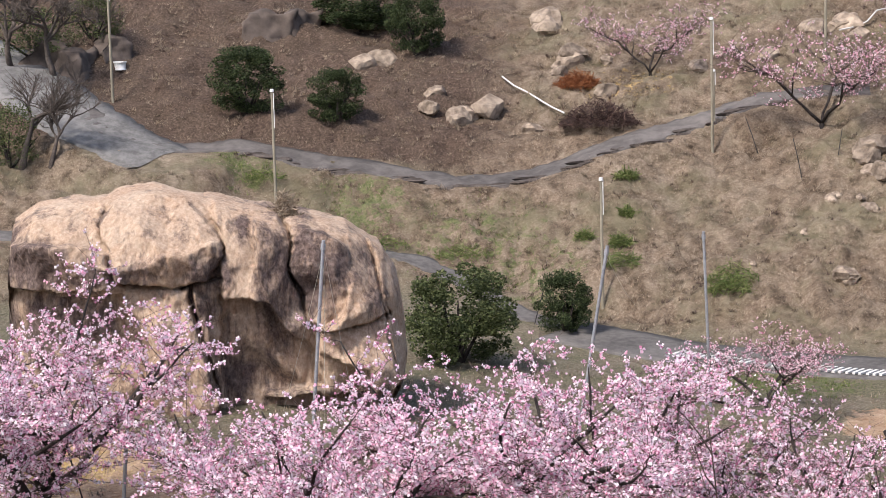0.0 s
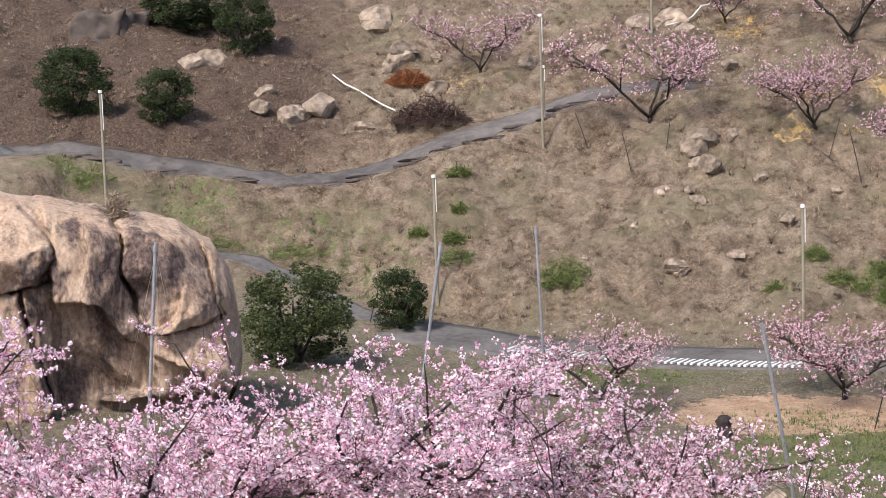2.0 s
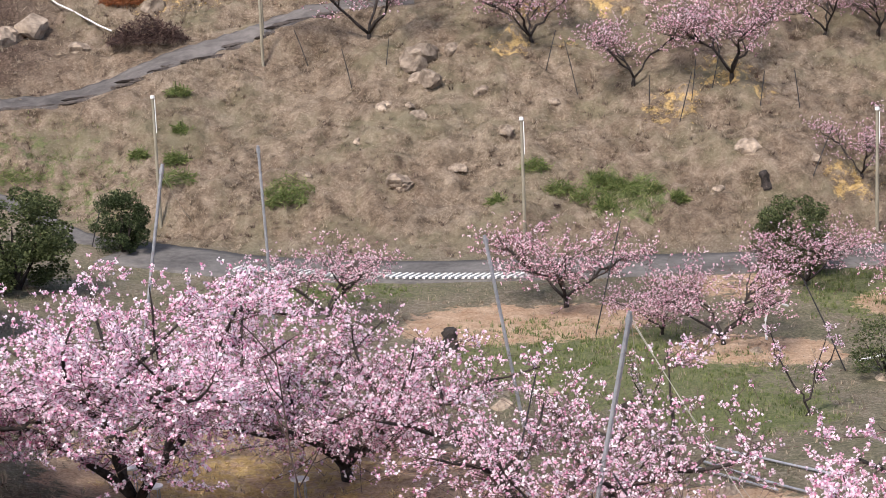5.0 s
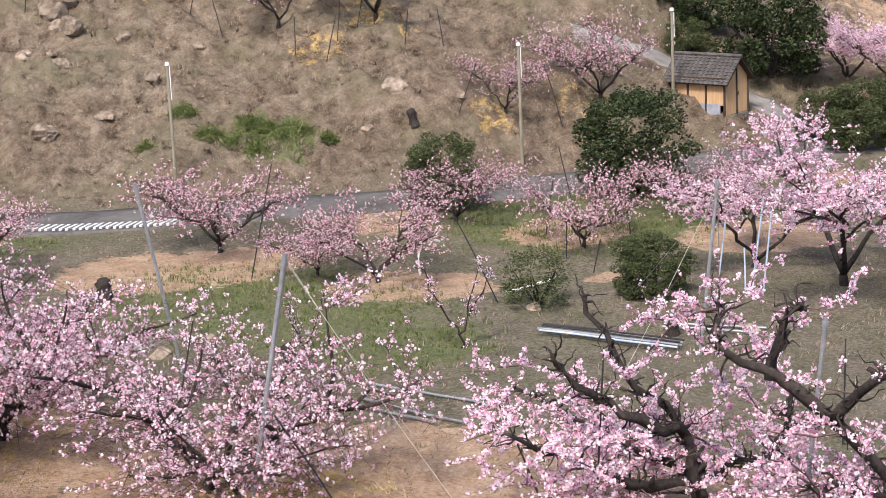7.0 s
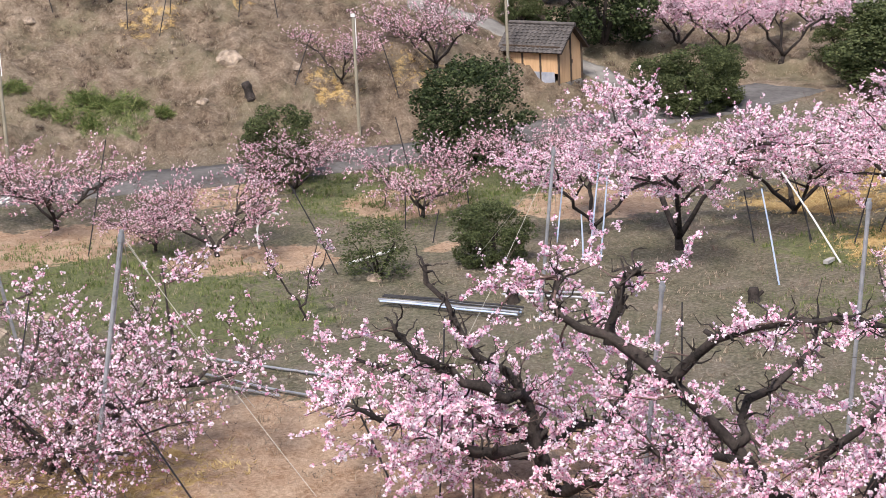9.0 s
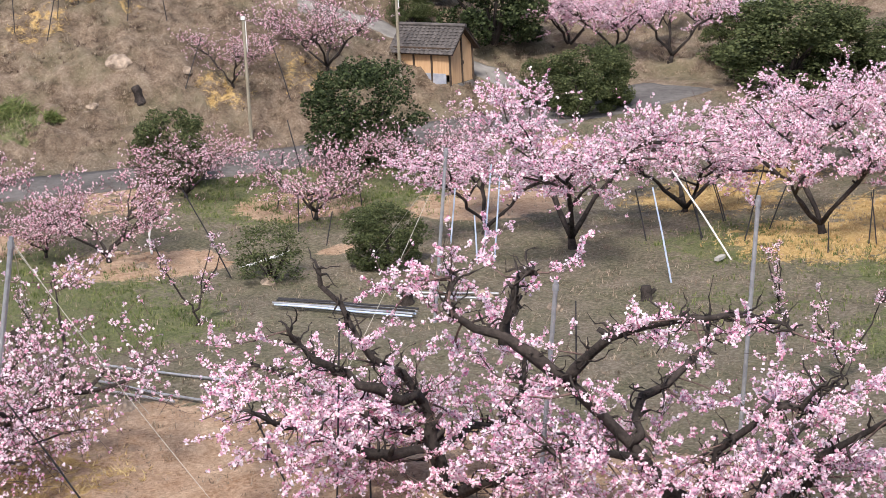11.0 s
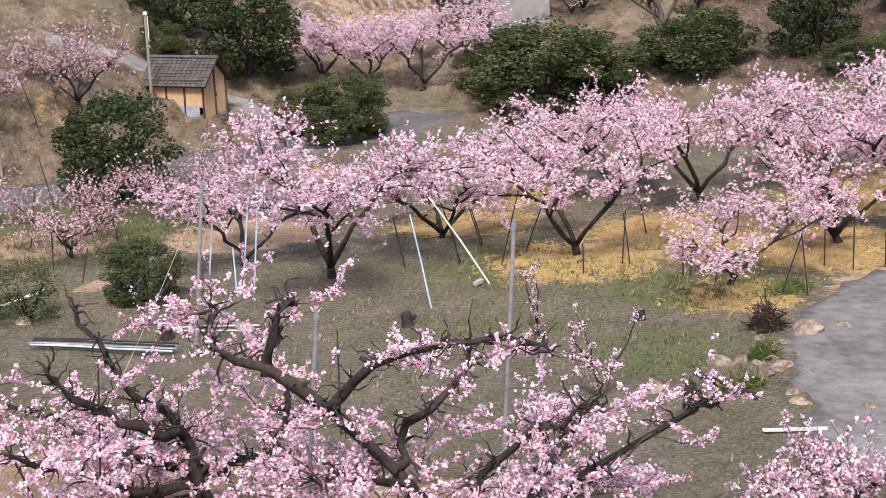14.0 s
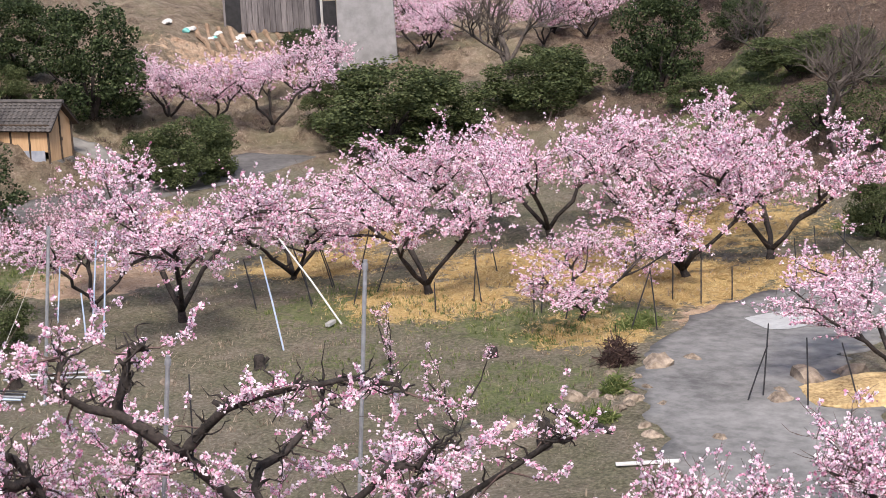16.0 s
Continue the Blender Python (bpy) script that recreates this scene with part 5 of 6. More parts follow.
# ---- farm buildings up the valley ----
def build_barn():
    z = float(height(74.5, 93.5))
    root = thing("barn", pose(74.6, 93.8, z, 0, 0, -45), "weathered grey board barn behind the tilled field", "barn")
    wide, deep, tall = 5.6, 4.0, 3.4
    for k in range(16):
        x = (k + 0.5) * wide / 16 - wide / 2
        part("wall_board", box(bmesh.new(), (x, -deep / 2, tall / 2), (wide / 16 - 0.02, 0.05, tall), bevel=0.006), BARN_BOARD, root)
    part("side_wall", box(bmesh.new(), (wide / 2 - 0.03, 0.05, tall / 2), (0.06, deep - 0.15, tall)), BARN_BOARD, root)
    part("side_wall", box(bmesh.new(), (-wide / 2 + 0.03, 0.05, tall / 2), (0.06, deep - 0.15, tall)), BARN_BOARD, root)
    part("back_wall", box(bmesh.new(), (0, deep / 2, tall / 2), (wide, 0.06, tall)), BARN_BOARD, root)
    part("roof", box(bmesh.new(), (0, 0, tall + 0.25), (wide + 0.8, deep + 0.8, 0.12), Matrix.Rotation(0.12, 4, "X"), 0.02), ROOF_TILE, root)
    part("doorway_shade", box(bmesh.new(), (-wide / 2 + 0.6, -deep / 2 - 0.05, 1.1), (0.9, 0.04, 2.1)), BLACK_GAP, root, "black panel painting the darkness of the opening")


BARN_BOARD = speckled("grey_barn_board", (0.07, 0.062, 0.064), (0.20, 0.18, 0.18), 4, 0.9, depth=0.01, stretch=(3, 3, 0.3), random_by="object")
build_barn()
wall_at = pose(69.0, 79.0, float(height(69, 79)) - 0.2, 0, 0, -45)
slab = thing("concrete_wall", wall_at, "tall smooth grey concrete wall with a dark side opening", "wall")
bm = bmesh.new()
box(bm, (0.1, 0, 2.9), (3.1, 0.35, 5.8), bevel=0.03)
for v in bm.verts:
    v.co.x *= 1 + 0.05 * (2.9 - v.co.z) / 2.9
part("slab", bm, speckled("grey_cast_concrete", (0.17, 0.165, 0.165), (0.31, 0.30, 0.30), 1.6, 0.9, depth=0.008), slab)
part("opening_shade", box(bmesh.new(), (-1.85, 0.35, 2.4), (0.7, 0.1, 3.0), bevel=0.01), BLACK_GAP, slab, "black panel painting the dark opening behind the slab")
part("jamb", box(bmesh.new(), (-2.28, 0.3, 2.5), (0.14, 0.2, 5.0), bevel=0.01), CONCRETE, slab)
for k in range(3):
    part("bracket", box(bmesh.new(), (-1.0 + k * 1.1, -0.22, 4.55), (0.09, 0.1, 0.5), bevel=0.01), WHITE, slab, "white bracket")
SACK_BLUE = speckled("teal_plastic", (0.10, 0.32, 0.30), (0.22, 0.50, 0.47), 6, 0.6, depth=0.002)
sack_shape = rock_mesh("sack", (0.42, 0.3, 0.22), 91, DRAIN, 2.6, 3, 0.25)
teal_shape = rock_mesh("sack", (0.40, 0.3, 0.24), 92, SACK_BLUE, 2.6, 3, 0.2)
for k in range(12):
    x, y = 66.8 + k * 0.42, 94.2 - 0.22 * k + 0.5 * math.sin(k * 2.1)
    ob = tagged(new("sack", teal_shape if k in (2, 6) else sack_shape), "teal plastic sack" + " lying beside the tilled field" if k in (2, 6) else "pale filled sack lying beside the tilled field", "sack", "sacks")
    ob.matrix_world = at_ground(x, y, -0.06, 50 * k, 0.7)
SOIL = speckled("tilled_soil", (0.16, 0.10, 0.065), (0.34, 0.24, 0.165), 3, 0.95, depth=0.05, strength=0.8)
furrows = thing("tilled_field", pose(0, 0, 0), "tilled brown field with curved furrows", "field", kind="structure")
for k in range(9):
    line = [(60.8 + k * 0.75 + 0.9 * math.sin(s * 0.5) + s * 1.05, 83.5 + s * 1.25 - 0.12 * k) for s in np.arange(0, 9.5, 0.5)]
    part("furrow", tube([(x, y, float(height(x, y)) - 0.03) for x, y in line], [0.16 + 0.03 * math.sin(i * 1.7 + k) for i in range(len(line))], 6), SOIL, furrows)


# ---- clutter of the orchard ----
def stake(x, y, dx, dy, dz, mat, label, name="branch_stake", r=0.022, group="branch stakes"):
    verts, faces = tube([(0, 0, -0.1), (dx * 0.5 + 0.01, dy * 0.5, dz * 0.5), (dx, dy, dz)], [r, r, r * 0.85], 7)
    ob = tagged(new(name, mesh_of(name, verts, faces, mat)), label, "stake", group)
    ob.matrix_world = at_ground(x, y)


for x, y, dx, dy, dz in STAKES_ORCHARD + STAKES_TRACK + STAKES_FIELD + STAKES_HILL:
    stake(x, y, dx, dy, dz, DARK_STAKE, "thin black stake propping a peach branch")
for x, y, dx, dy, dz in BLUE_PROPS:
    stake(x, y, dx, dy, dz, BLUE_PIPE, "pale blue pipe propping a branch", r=0.028)
for x, y, dx, dy, dz in WHITE_PROPS:
    stake(x, y, dx, dy, dz, WHITE, "white pole propping a branch", r=0.03)
for x, y, tall, gx, gy in WIRES:
    z0, z1 = float(height(x, y)) + tall - 0.25, float(height(gx, gy))
    pts = [(x + (gx - x) * f, y + (gy - y) * f, z0 + (z1 - z0) * f - 0.12 * math.sin(f * math.pi)) for f in np.linspace(0, 1, 9)]
    tagged(new("guy_wire", mesh_of("guy_wire", *tube(pts, [0.007] * 9, 4), WIRE)), "thin steel guy wire from a support pipe", "wire", "guy wires")


def stump(x, y, r, tall, seed):
    rng = random.Random(seed)
    path = bend(rng, (0, 0, -0.15), (rng.uniform(-0.3, 0.3), rng.uniform(-0.3, 0.3), 1), tall + 0.15, 5, 0.1, 0.05)
    v, f = tube(path, [r * k for k in (1.5, 1.15, 0.95, 0.9, 0.95, 0.8)], 11)
    v = [(a + 0.12 * r * math.sin(i * 2.7 + seed), b + 0.12 * r * math.cos(i * 1.9), c) for i, (a, b, c) in enumerate(v)]
    root = thing("tree_stump", at_ground(x, y), "dark sawn-off peach tree stump", "stump", "stumps")
    part("trunk", (v, f), BARK, root, "", True)
    p, w = along(path, 0.45)
    part("branch_stub", tube(bend(rng, p, (math.cos(seed), math.sin(seed), 0.8), r * 2, 3, 0.1, 0), [r * 0.5, r * 0.42, r * 0.38, r * 0.34], 7), BARK, root)


for k, (x, y, r, tall) in enumerate([(31.2, 75.2, 0.2, 0.65), (13.9, 60.5, 0.25, 0.75), (16.8, 50.2, 0.2, 0.62), (37.6, 38.3, 0.16, 0.3), (32.6, 31.6, 0.17, 0.75), (32.9, 43.1, 0.17, 0.42), (27.3, 47.2, 0.2, 0.5)]):
    stump(x, y, r, tall, k + 1)
basin = thing("basin", at_ground(13.1, 53.9, -0.02), "white plastic wash basin on the grass", "basin")
part("bowl", tube([(0, 0, 0), (0, 0, 0.02), (0, 0, 0.17), (0, 0, 0.19), (0, 0, 0.17), (0, 0, 0.04)], [0.18, 0.22, 0.30, 0.33, 0.28, 0.2], 24), WHITE, basin, "", True)
for x, y, tall in ((2.5, 46.2, 0.75), (3.0, 45.6, 0.5), (6.7, 46.5, 0.6)):
    stool = thing("stool", at_ground(x, y), "white round-topped stool with thin legs on bare earth", "stool", "stools")
    part("seat", tube([(0, 0, tall - 0.05), (0, 0, tall - 0.04), (0, 0, tall), (0, 0, tall + 0.01)], [0.2, 0.24, 0.24, 0.21], 20), WHITE, stool)
    for k in range(4):
        a = k * math.pi / 2 + 0.5
        part("leg", tube([(0.2 * math.cos(a), 0.2 * math.sin(a), -0.05), (0.16 * math.cos(a), 0.16 * math.sin(a), tall - 0.03)], [0.016, 0.016], 6), STEEL, stool)
spool = thing("cable_spool", at_ground(-17.0, 102.0, 0.02), "white cable spool standing in dry grass", "spool")
part("lower_flange", tube([(0, 0, 0), (0, 0, 0.07)], [0.36, 0.36], 20), WHITE, spool)
part("drum", tube([(0, 0, 0.07), (0, 0, 0.38)], [0.3, 0.3], 20), WHITE, spool)
part("upper_flange", tube([(0, 0, 0.38), (0, 0, 0.45)], [0.36, 0.36], 20), WHITE, spool)


def line_thing(name, ends, r, mat, label, category, group="", lift=0.06):
    (ax, ay), (bx, by) = ends
    pts = [(ax + (bx - ax) * f, ay + (by - ay) * f) for f in np.linspace(0, 1, 6)]
    v, f = tube([(x, y, float(height(x, y)) + lift + r) for x, y in pts], [r] * 6, 8)
    return tagged(new(name, mesh_of(name, v, f, mat)), label, category, group)


for k in range(6):
    o = k * 0.09
    line_thing("water_pipe", ((23.9 + o * 0.8 - 0.1 * (k % 2), 49.0 + o * 0.5), (26.4 + o * 0.8, 45.4 + o * 0.5)), 0.03, (BLUE_PIPE, STEEL, DARK_STAKE)[k % 3], "pale blue or grey pipe of a stacked bundle", "pipe", "stacked pipes", 0.16 + 0.05 * (k % 3))
for ends in (((17.7, 46.9), (19.9, 43.1)), ((17.1, 45.8), (18.7, 42.2)), ((16.4, 46.2), (18.0, 42.9)), ((27.3, 47.8), (29.4, 45.9)), ((27.6, 48.0), (29.9, 46.3))):
    line_thing("steel_pipe", ends, 0.035, STEEL, "grey steel pipe lying on the ground", "pipe", "loose pipes")
line_thing("timber_beam", ((14.9, 52.0), (16.5, 45.6)), 0.09, GREY_TWIG, "weathered timber lying along the bank", "beam")
line_thing("timber_beam", ((34.6, 33.3), (34.3, 30.9)), 0.09, BARK, "dark rotten log by the concrete track", "log", "", -0.03)
line_thing("pale_stick", ((3.0, 102.9), (6.0, 99.0)), 0.045, DRAIN, "long pale stick lying on the slope", "stick", "", 0.22)
line_thing("pale_stick", ((20.5, 101.3), (23.4, 103.6)), 0.045, DRAIN, "long pale stick lying on the slope", "stick", "", 0.22)
hose = [(24.1, 58.3, 0.0), (24.1, 58.4, 0.5), (24.3, 58.6, 0.95), (24.65, 58.6, 1.12), (25.0, 58.6, 1.0)]
tagged(new("hose_arch", mesh_of("hose_arch", *tube([(x, y, z + float(height(24.1, 58.3))) for x, y, z in smooth_line(hose, 4)], [0.04] * 17, 8), WHITE, True)), "white bent pipe arching out of the ground", "pipe")
line_thing("white_kerb", ((25.4, 54.3), (27.6, 55.2)), 0.05, WHITE, "white edging pipe beside a mulch mound", "edging")
block = thing("concrete_block", at_ground(37.2, 45.0, -0.05, 25), "pale block lying on the bare bank", "block")
part("block_body", box(bmesh.new(), (0, 0, 0.05), (0.5, 0.16, 0.12), bevel=0.015), CONCRETE, block)


def brush_heap(name, x, y, wide, tall, mat, label, count=2600):
    """A heap of cut twigs."""
    rng = np.random.default_rng(int(abs(x) * 10) + 5)
    r, a = np.sqrt(rng.uniform(0, 1, count)), rng.uniform(0, 6.283, count)
    c = np.stack([r * np.cos(a) * wide / 2, r * np.sin(a) * wide * 0.3, (1 - r ** 2) * tall * rng.uniform(0.1, 1, count)], -1)
    way = rng.normal(size=(count, 3)) * np.array([1, 1, 0.8])
    way /= np.linalg.norm(way, axis=1)[:, None]
    side = np.cross(way, rng.normal(size=(count, 3)))
    side /= np.linalg.norm(side, axis=1)[:, None]
    l, w = rng.uniform(0.12, 0.4, (count, 1)), rng.uniform(0.01, 0.025, (count, 1))
    verts = np.stack([c - way * l - side * w, c - way * l + side * w, c + way * l], 1).reshape(-1, 3)
    ob = tagged(new(name, tri_mesh(name, verts, np.arange(count * 3).reshape(-1, 3), mat)), label, "brush", kind="stuff")
    ob.matrix_world = at_ground(x, y, 0, -8)
    return ob


brush_heap("brush_heap", 7.6, 96.9, 4.0, 1.3, BRUSH_DARK, "dark heap of cut twigs beside the lane")
brush_heap("brush_heap", 6.9, 101.8, 2.4, 0.9, BRUSH_RUST, "rust-brown heap of dead fern", 1500)
for k, (x, y, w, t) in enumerate([(8.4, 91.2, 0.8, 0.35), (8.2, 88.7, 0.7, 0.35), (7.7, 86.7, 0.8, 0.5), (7.6, 84.2, 1.4, 0.7), (12.1, 82.2, 1.8, 1.0), (6.1, 87.4, 0.6, 0.4), (24.4, 77.9, 1.6, 0.7), (23.2, 78.8, 1.1, 0.6), (25.6, 78.2, 0.8, 0.4), (22.6, 80.4, 1.0, 0.5), (-9, 92.0, 2.0, 0.5), (-3.5, 88.5, 2.6, 0.5), (0.5, 88, 2.2, 0.5)]):
    brush_heap("green_tuft", x, y, w * 1.3, t, GRASS_GREEN, "low green weed clump on the dry slope", 420)

# drain covers along the near edge of the road
drain = thing("drain_channel", pose(0, 0, 0), "row of pale concrete drain covers along the road", "drain")
cover_slab = None
for k in range(46):
    f = k / 45
    x, y = 9.0 + 10.6 * f, 76.1 - 5.5 * f - 0.5 * math.sin(f * math.pi)
    if cover_slab is None:
        bm = bmesh.new()
        box(bm, (0, 0, 0.04), (0.13, 0.85, 0.1), bevel=0.012)
        ob = part("drain_cover", bm, DRAIN, drain)
        cover_slab = ob.data
    else:
        ob = part("drain_cover", cover_slab, None, drain)
    ob.matrix_local = at_ground(x, y, -0.06, -40 + 3 * math.sin(k * 2.2))

# more stones: along the track, on the slope, in the field
for k, (x, y, r) in enumerate([(39.5, 33.8, 0.5), (40.7, 33.5, 0.3), (35.8, 33.6, 0.38), (36.3, 33.3, 0.25), (36.3, 32.1, 0.2), (33.2, 33.4, 0.35), (16.9, 43.4, 0.35), (19.7, 39.5, 0.35), (15.9, 45.5, 0.3), (15.5, 53.9, 0.3),
                               (37.3, 33.1, 0.25), (37.8, 32.7, 0.2), (38.3, 33.5, 0.22), (36.9, 31.4, 0.2), (43.9, 29.0, 0.5), (29.6, 46.5, 0.3), (30.4, 44.2, 0.25), (33.5, 40.2, 0.3), (34.2, 39.5, 0.25), (25.3, 52.2, 0.3), (12.6, 52.9, 0.3), (13.7, 53.1, 0.4)]):
    ob = tagged(new("field_stone", stone_meshes[k % 4]), "pale rounded stone on the orchard floor", "stone", "stones of the orchard floor")
    ob.matrix_world = at_ground(x, y, 0.1 * r, 70 * k, r)
for k, (x, y, r) in enumerate([(31.3, 77.4, 0.55), (29.1, 75.9, 0.35), (16.7, 81.1, 0.5), (19.5, 81.9, 0.4), (22.0, 83.2, 0.35), (17.1, 86.5, 0.3), (13.0, 83.2, 0.25), (17.4, 86.9, 0.4), (13.4, 102.3, 0.6), (14.5, 102.9, 0.55), (15.3, 100.8, 0.4),
                               (16.7, 100.6, 0.5), (6.1, 104.2, 0.5), (19.4, 102.8, 0.8), (20.9, 102.8, 0.8), (21.6, 101.7, 0.7), (14.0, 108.6, 0.6), (13.4, 106.0, 0.5), (20.3, 89.9, 0.5), (18.4, 86.2, 0.3), (15.6, 84.7, 0.3)]):
    ob = tagged(new("field_stone", stone_meshes[(k + 2) % 4]), "weathered granite stone half buried in the slope", "stone", "stones on the hillside")
    ob.matrix_world = at_ground(x, y, 0.12 * r, 50 * k, r)
outcrop_shape = rock_mesh("outcrop", (1.1, 0.7, 0.75), 77, speckled("grey_outcrop", (0.04, 0.032, 0.028), (0.17, 0.135, 0.115), 1.5, 0.95, depth=0.06), 4.5, 4, 0.38)
for k, (x, y, r) in enumerate([(-9.6, 107.5, 1.9), (-8.0, 108.5, 1.6), (-19.3, 101.6, 1.8), (-21.0, 102.5, 2.0), (-17.9, 103.5, 1.4)]):
    ob = tagged(new("outcrop", outcrop_shape), "grey rock outcrop on the wooded bank", "rock", "outcrops")
    ob.matrix_world = at_ground(x, y, 0.3 * r, 33 * k, r)
# more boulders and stones of the slope
for k, (x, y, r) in enumerate([(6.8, 104.53, 0.75), (8.7, 104.46, 0.5), (6.01, 103.63, 0.5), (14.53, 102.2, 0.55), (16.68, 100.19, 0.5), (15.4, 100.21, 0.4), (19.33, 89.18, 0.9), (17.12, 86.57, 0.45), (4.41, 98.07, 0.55), (16.74, 81.07, 0.6), (19.41, 102.63, 0.8), (21.21, 102.76, 1.0), (5.67, 109.4, 1.1), (1.16, 99.88, 0.7), (13.17, 101.61, 0.6), (19.43, 87.88, 0.6), (8.32, 96.67, 0.4), (23.1, 97.7, 0.5), (24.79, 84.53, 0.3), (18.69, 85.58, 0.45), (33.6, 76.21, 0.4), (29.4, 76.13, 0.35), (33.7, 76.24, 0.3), (21.48, 90.08, 0.5)]):
    ob = tagged(new("field_stone", stone_meshes[(3 * k + 1) % 4]), "tan weathered granite boulder on the dry slope", "stone", "stones on the hillside")
    ob.matrix_world = at_ground(x, y, 0.05 * r, 97 * k, r)
# the bank above the concrete track: loose stones, a plank, weeds
for k, (x, y, r) in enumerate([(38.8, 35.0, 0.26), (37.7, 33.5, 0.3), (36.7, 32.3, 0.3), (35.9, 32.0, 0.24), (34.8, 30.0, 0.28), (35.6, 28.5, 0.22), (37.2, 32.9, 0.2), (36.4, 32.8, 0.18), (38.2, 34.4, 0.2), (35.2, 30.6, 0.2), (23.2, 57.0, 0.24), (21.8, 86.4, 0.4), (22.1, 83.0, 0.4)]):
    ob = tagged(new("field_stone", stone_meshes[(k + 1) % 4]), "pale broken stone on the earth bank", "stone", "stones of the orchard floor")
    ob.matrix_world = at_ground(x, y, 0.1 * r, 63 * k, r)
plank = thing("plank", at_ground(33.1, 28.7, -0.03, -42), "long pale plank lying on bare ground", "plank")
part("board", box(bmesh.new(), (0, 0, 0.03), (1.5, 0.16, 0.05), bevel=0.008), DRAIN, plank)
for k, (x, y, w, tall) in enumerate([(37.0, 33.1, 0.8, 0.5), (34.75, 31.8, 1.2, 0.3), (20.5, 79.1, 0.7, 0.35), (27.5, 76.1, 0.9, 0.4), (26.5, 77.5, 2.0, 0.6), (25.1, 78.8, 1.2, 0.5), (24.7, 77.0, 0.9, 0.4), (11.8, 81.4, 1.8, 0.8), (42.8, 37.3, 1.6, 0.3)]):
    brush_heap("green_tuft", x, y, w, tall, GRASS_GREEN, "fresh green weed clump on the bank", 500)
brush_heap("dry_weed", 39.1, 34.9, 1.1, 0.8, BRUSH_DARK, "dead brown weeds beside the track", 600)
notch_weed = brush_heap("dry_weed", -5.2, 61.2, 0.9, 0.9, GRASS_DRY, "dry weeds growing from a notch of the boulder", 380)
notch_weed.matrix_world = pose(-5.2, 61.2, 7.95)
# a dead stalk on the lookout's own slope
rng = random.Random(17)
stalk_root = thing("weed_stalk", at_ground(0.64, 3.98, 0.05), "single dry brown weed stalk", "weed")
stalk_v, stalk_f = [], []
stem = bend(rng, (0, 0, 0), (0.02, 0, 1), 1.15, 8, 0.05, 0.02)
tube(stem, [0.0045 - 0.0004 * i for i in range(9)], 6, stalk_v, stalk_f)
for f in (0.55, 0.68, 0.78, 0.86, 0.93):
    p, w = along(stem, f)
    a = rng.uniform(0, 6.28)
    tube(bend(rng, p, (math.cos(a), math.sin(a), 1.4), 0.14, 3, 0.15, 0.05), [0.002, 0.0017, 0.0014, 0.001], 4, stalk_v, stalk_f)
part("stem", (stalk_v, stalk_f), TWIG, stalk_root)
# young, almost leafless peach trees
SAPLING = [[(0, 0, -0.1), (-0.05, 0, 0.35), (-0.45, 0.1, 1.0), (-0.85, 0.1, 1.7), (-0.95, 0.2, 2.3)], [(-0.05, 0, 0.35), (0.2, 0.1, 0.9), (0.3, 0, 1.6), (0.55, -0.1, 2.4)], [(0.2, 0.1, 0.9), (0.6, 0.2, 1.5), (0.8, 0.3, 2.1)]]
for k, (x, y, size, turn) in enumerate([(21.5, 49.1, 1.05, -20), (31.9, 34.0, 0.95, 150), (34.9, 39.7, 0.8, 60), (17.2, 50.6, 0.8, 200)]):
    tree = peach_tree(400 + k, 2, 2, limbs=SAPLING, flowers=120, size=0.03, petals_n=2, trunk_r=0.05, spread=0.45, dense=0.8, name="young_peach_tree", label="thin young peach tree, almost bare", group="young peach trees")
    tree.matrix_world = at_ground(x, y, 0, turn, size)

# a straw-covered planting mound in the concrete track, and a pale patch that paints its wet shine
mound = rock_mesh("planting_mound", (2.3, 1.5, 0.45), 61, speckled("mulched_earth", (0.18, 0.115, 0.05), (0.62, 0.46, 0.24), 9, 0.95, depth=0.06), 2.4, 5, 0.12)
ob = tagged(new("planting_mound", mound), "low planting mound covered with yellow straw", "mound", kind="structure")
ob.matrix_world = at_ground(40.9, 28.0, 0.12, -38)
for k, (x, y, r) in enumerate([(38.9, 29.2, 0.4), (39.6, 29.7, 0.3), (41.0, 29.9, 0.75), (42.0, 29.3, 0.6)]):
    ob = tagged(new("field_stone", stone_meshes[k % 4]), "flat pale stone edging the planting mound", "stone", "stones of the orchard floor")
    ob.matrix_world = at_ground(x, y, 0.25 * r, 50 * k, r)
# highlights of the wet track, put into a flat pale sheet
outline = [(45.2, 35.2), (46.3, 34.9), (47.2, 34.2), (46.4, 33.4), (45.3, 33.2), (44.6, 33.7), (44.8, 34.4)]
ring = [(x, y, float(height(x, y)) + 0.055) for x, y in smooth_line(outline + outline[:1], 4)[:-1]]
tagged(new("painted_glint", mesh_of("painted_glint", ring, [tuple(range(len(ring)))], speckled("glint_pale_concrete", (0.28, 0.28, 0.28), (0.46, 0.46, 0.45), 3, 0.6, depth=0.006))), "pale patch painting the wet shine on the concrete track", "road", kind="structure")


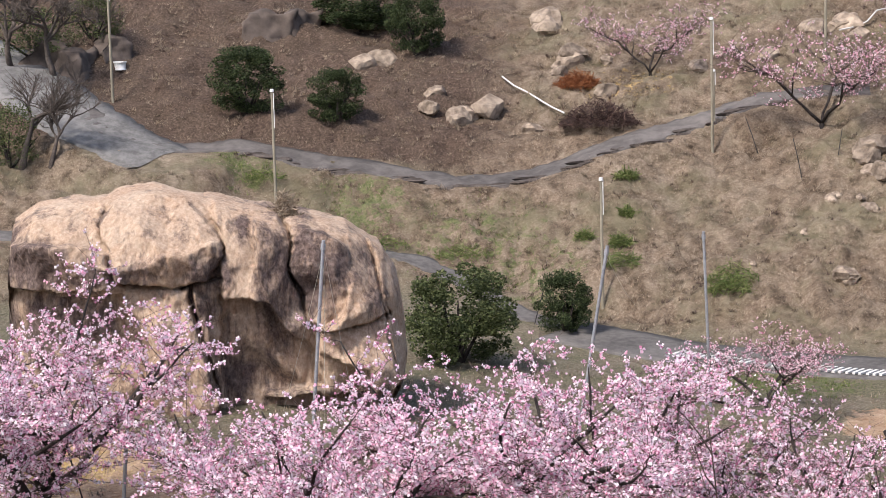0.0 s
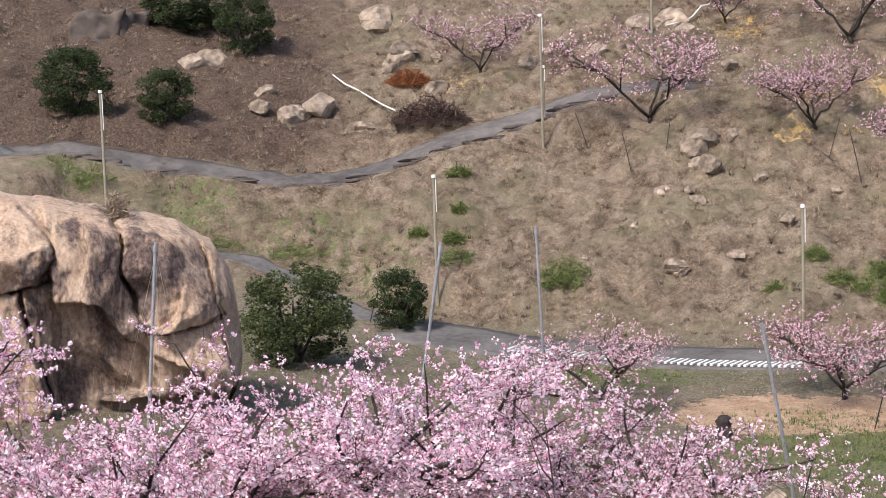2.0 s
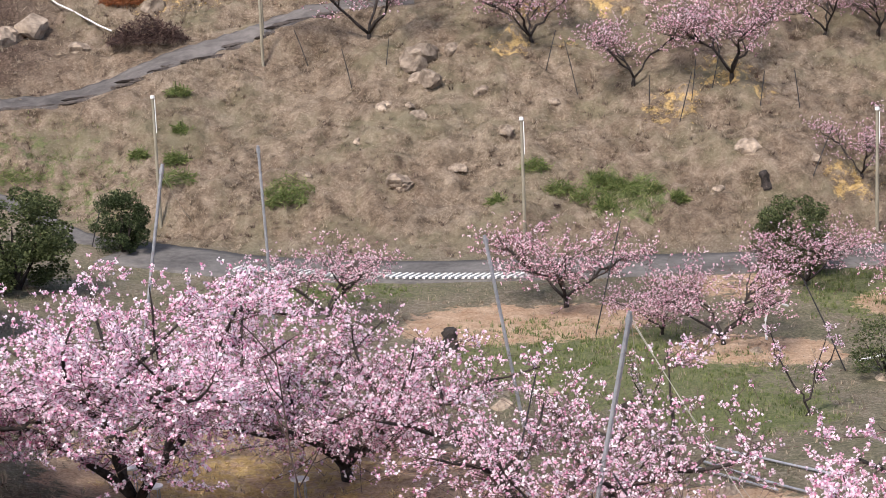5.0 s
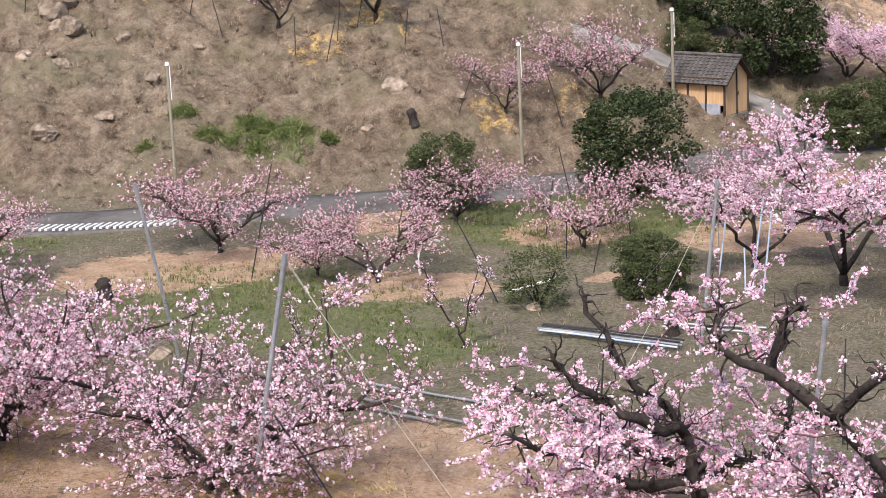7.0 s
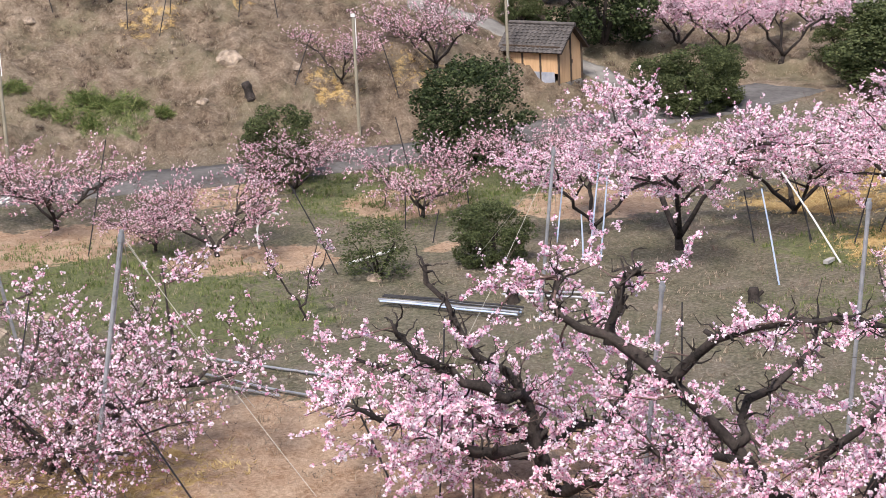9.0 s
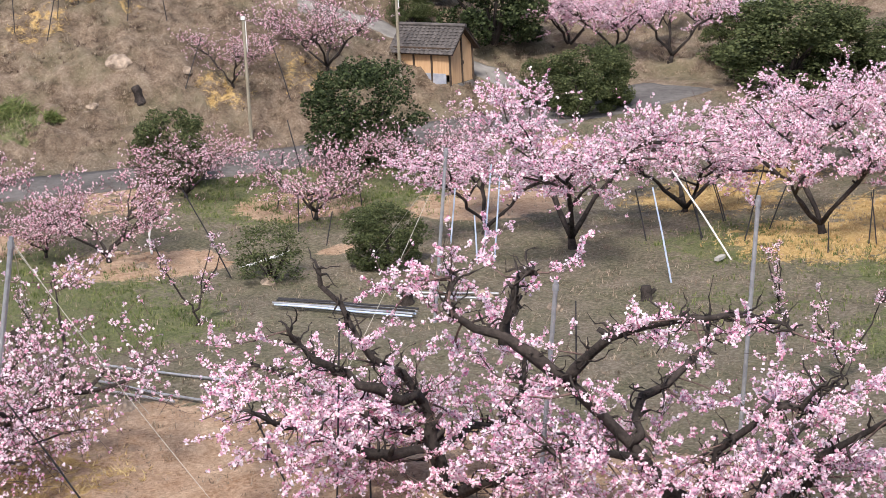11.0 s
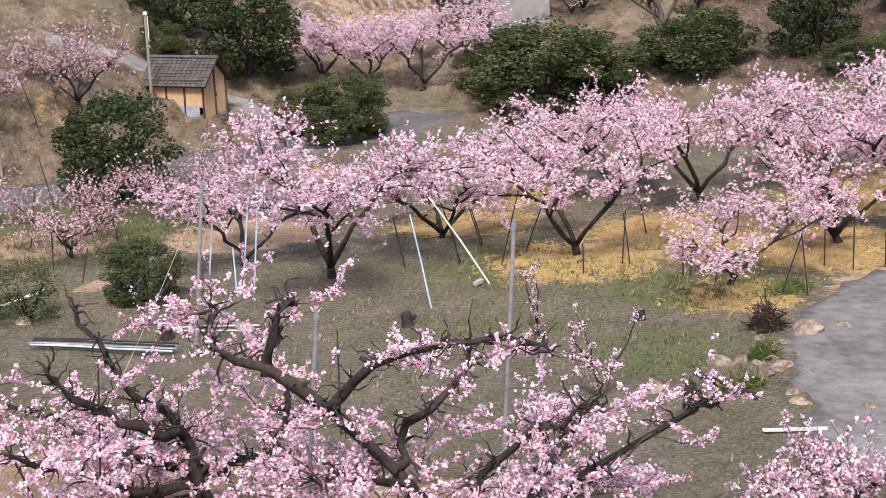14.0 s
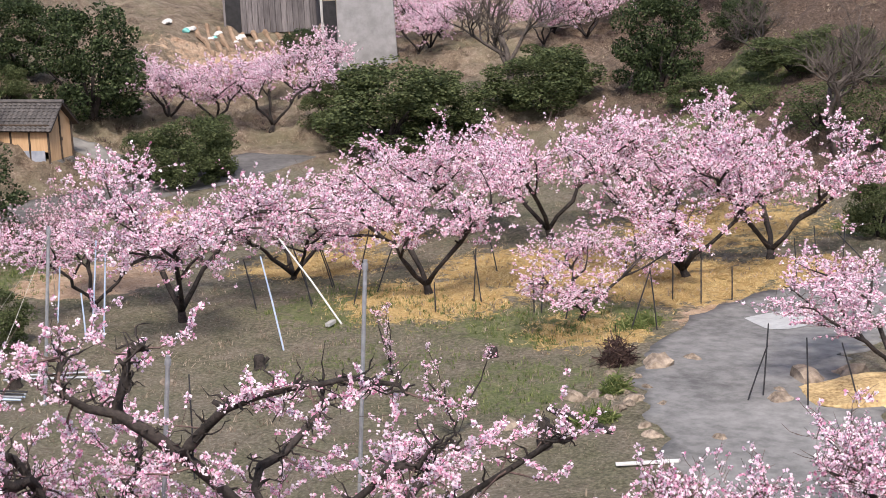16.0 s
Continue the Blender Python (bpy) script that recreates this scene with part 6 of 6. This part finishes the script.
# ---- grass ----
def blades(name, count, reach, pick, tall, wide, mat, label, per=6, flop=0.5, seed=1):
    """Tufts of blades strewn where pick(x, y) says."""
    rng = np.random.default_rng(seed)
    b, d = np.radians(rng.uniform(-17, 60, count)), np.sqrt(rng.uniform(reach[0] ** 2, reach[1] ** 2, count))
    x, y = d * np.sin(b), d * np.cos(b)
    keep = pick(x, y) > rng.uniform(0, 1, count)
    for line, half, *_ in ROADS:
        keep &= near_line(x, y, line) > half + 0.1
    x, y = x[keep], y[keep]
    n = len(x)
    grow = rng.uniform(0.5, 1.3, n)
    base = np.stack([x, y, height(x, y) - 0.02], -1)
    tuft = np.repeat(base, per, 0) + rng.normal(size=(n * per, 3)) * np.array([0.10, 0.10, 0]) * tall / 0.35
    a = rng.uniform(0, 6.283, n * per)
    way = np.stack([np.cos(a), np.sin(a), np.zeros(n * per)], -1)
    side = np.stack([-np.sin(a), np.cos(a), np.zeros(n * per)], -1)
    h = (np.repeat(grow, per) * rng.uniform(0.6, 1.1, n * per) * tall)[:, None]
    tip = tuft + way * h * rng.uniform(0.2, 1.3, (n * per, 1)) * flop + np.array([0, 0, 1]) * h
    w = wide * rng.uniform(0.6, 1.3, (n * per, 1))
    verts = np.stack([tuft - side * w, tuft + side * w, tip], 1).reshape(-1, 3)
    return tagged(new(name, tri_mesh(name, verts, np.arange(n * per * 3).reshape(-1, 3), mat)), label, "grass", kind="stuff")


clumpy = lambda x, y: np.clip(0.42 + 0.85 * relief(x * 0.8, y * 0.8, x * 0, 81, 3), 0, 1)
blades("dry_grass", 75000, (72, 112), lambda x, y: cover_at(x, y)[:, 3] * (1 - cover_at(x, y)[:, 2]) * (0.25 + 0.75 * clumpy(x, y)) * knots(np.degrees(np.arctan2(x, y)), [(33, 1), (42, 0.25)]) * (1 - 0.7 * knots(np.degrees(np.arctan2(x, y)), [(-2, 1), (4, 0)]) * knots(np.hypot(x, y), [(93, 0), (97, 1)])), 0.16, 0.011, GRASS_DRY, "matted dry grass on the hillside", 7, 2.6, 1)
hillside = lambda x, y: cover_at(x, y)[:, 3] * (1 - cover_at(x, y)[:, 2]) * knots(np.degrees(np.arctan2(x, y)), [(33, 1), (42, 0.3)])
blades("dry_tussock", 30000, (72, 112), lambda x, y: hillside(x, y) * clumpy(x * 1.3, y * 1.3), 0.24, 0.012, GRASS_DRY, "bleached grass tussocks on the hillside", 15, 1.3, 11)
blades("dead_weed", 15000, (72, 112), lambda x, y: hillside(x, y) * clumpy(y * 1.1, x * 1.1) ** 2, 0.22, 0.013, BRUSH_DARK, "low dead brown weeds on the hillside", 11, 1.2, 12)
blades("dry_grass", 45000, (34, 80), lambda x, y: (1 - cover_at(x, y)[:, 3]) * 0.55 * clumpy(x, y), 0.16, 0.016, GRASS_DRY, "short dry grass on the orchard floor", 4, 0.9, 2)
blades("green_grass", 330000, (34, 100), lambda x, y: cover_at(x, y)[:, 0] * (0.2 + 0.8 * clumpy(x * 1.7, y * 1.7)), 0.15, 0.016, GRASS_GREEN, "patchy green grass", 4, 0.7, 3)
blades("straw", 330000, (34, 105), lambda x, y: cover_at(x, y)[:, 1] * 0.9, 0.09, 0.022, STRAW_STALK, "loose yellow straw mulch under the trees", 4, 3.0, 4)
blades("leaf_litter", 90000, (33, 62), lambda x, y: (1 - cover_at(x, y)[:, 0]) * (1 - cover_at(x, y)[:, 1]) * (0.15 + 0.6 * clumpy(x * 2.3, y * 2.3)), 0.035, 0.02, LITTER, "fallen leaves and twigs on the orchard floor", 2, 2.5, 5)
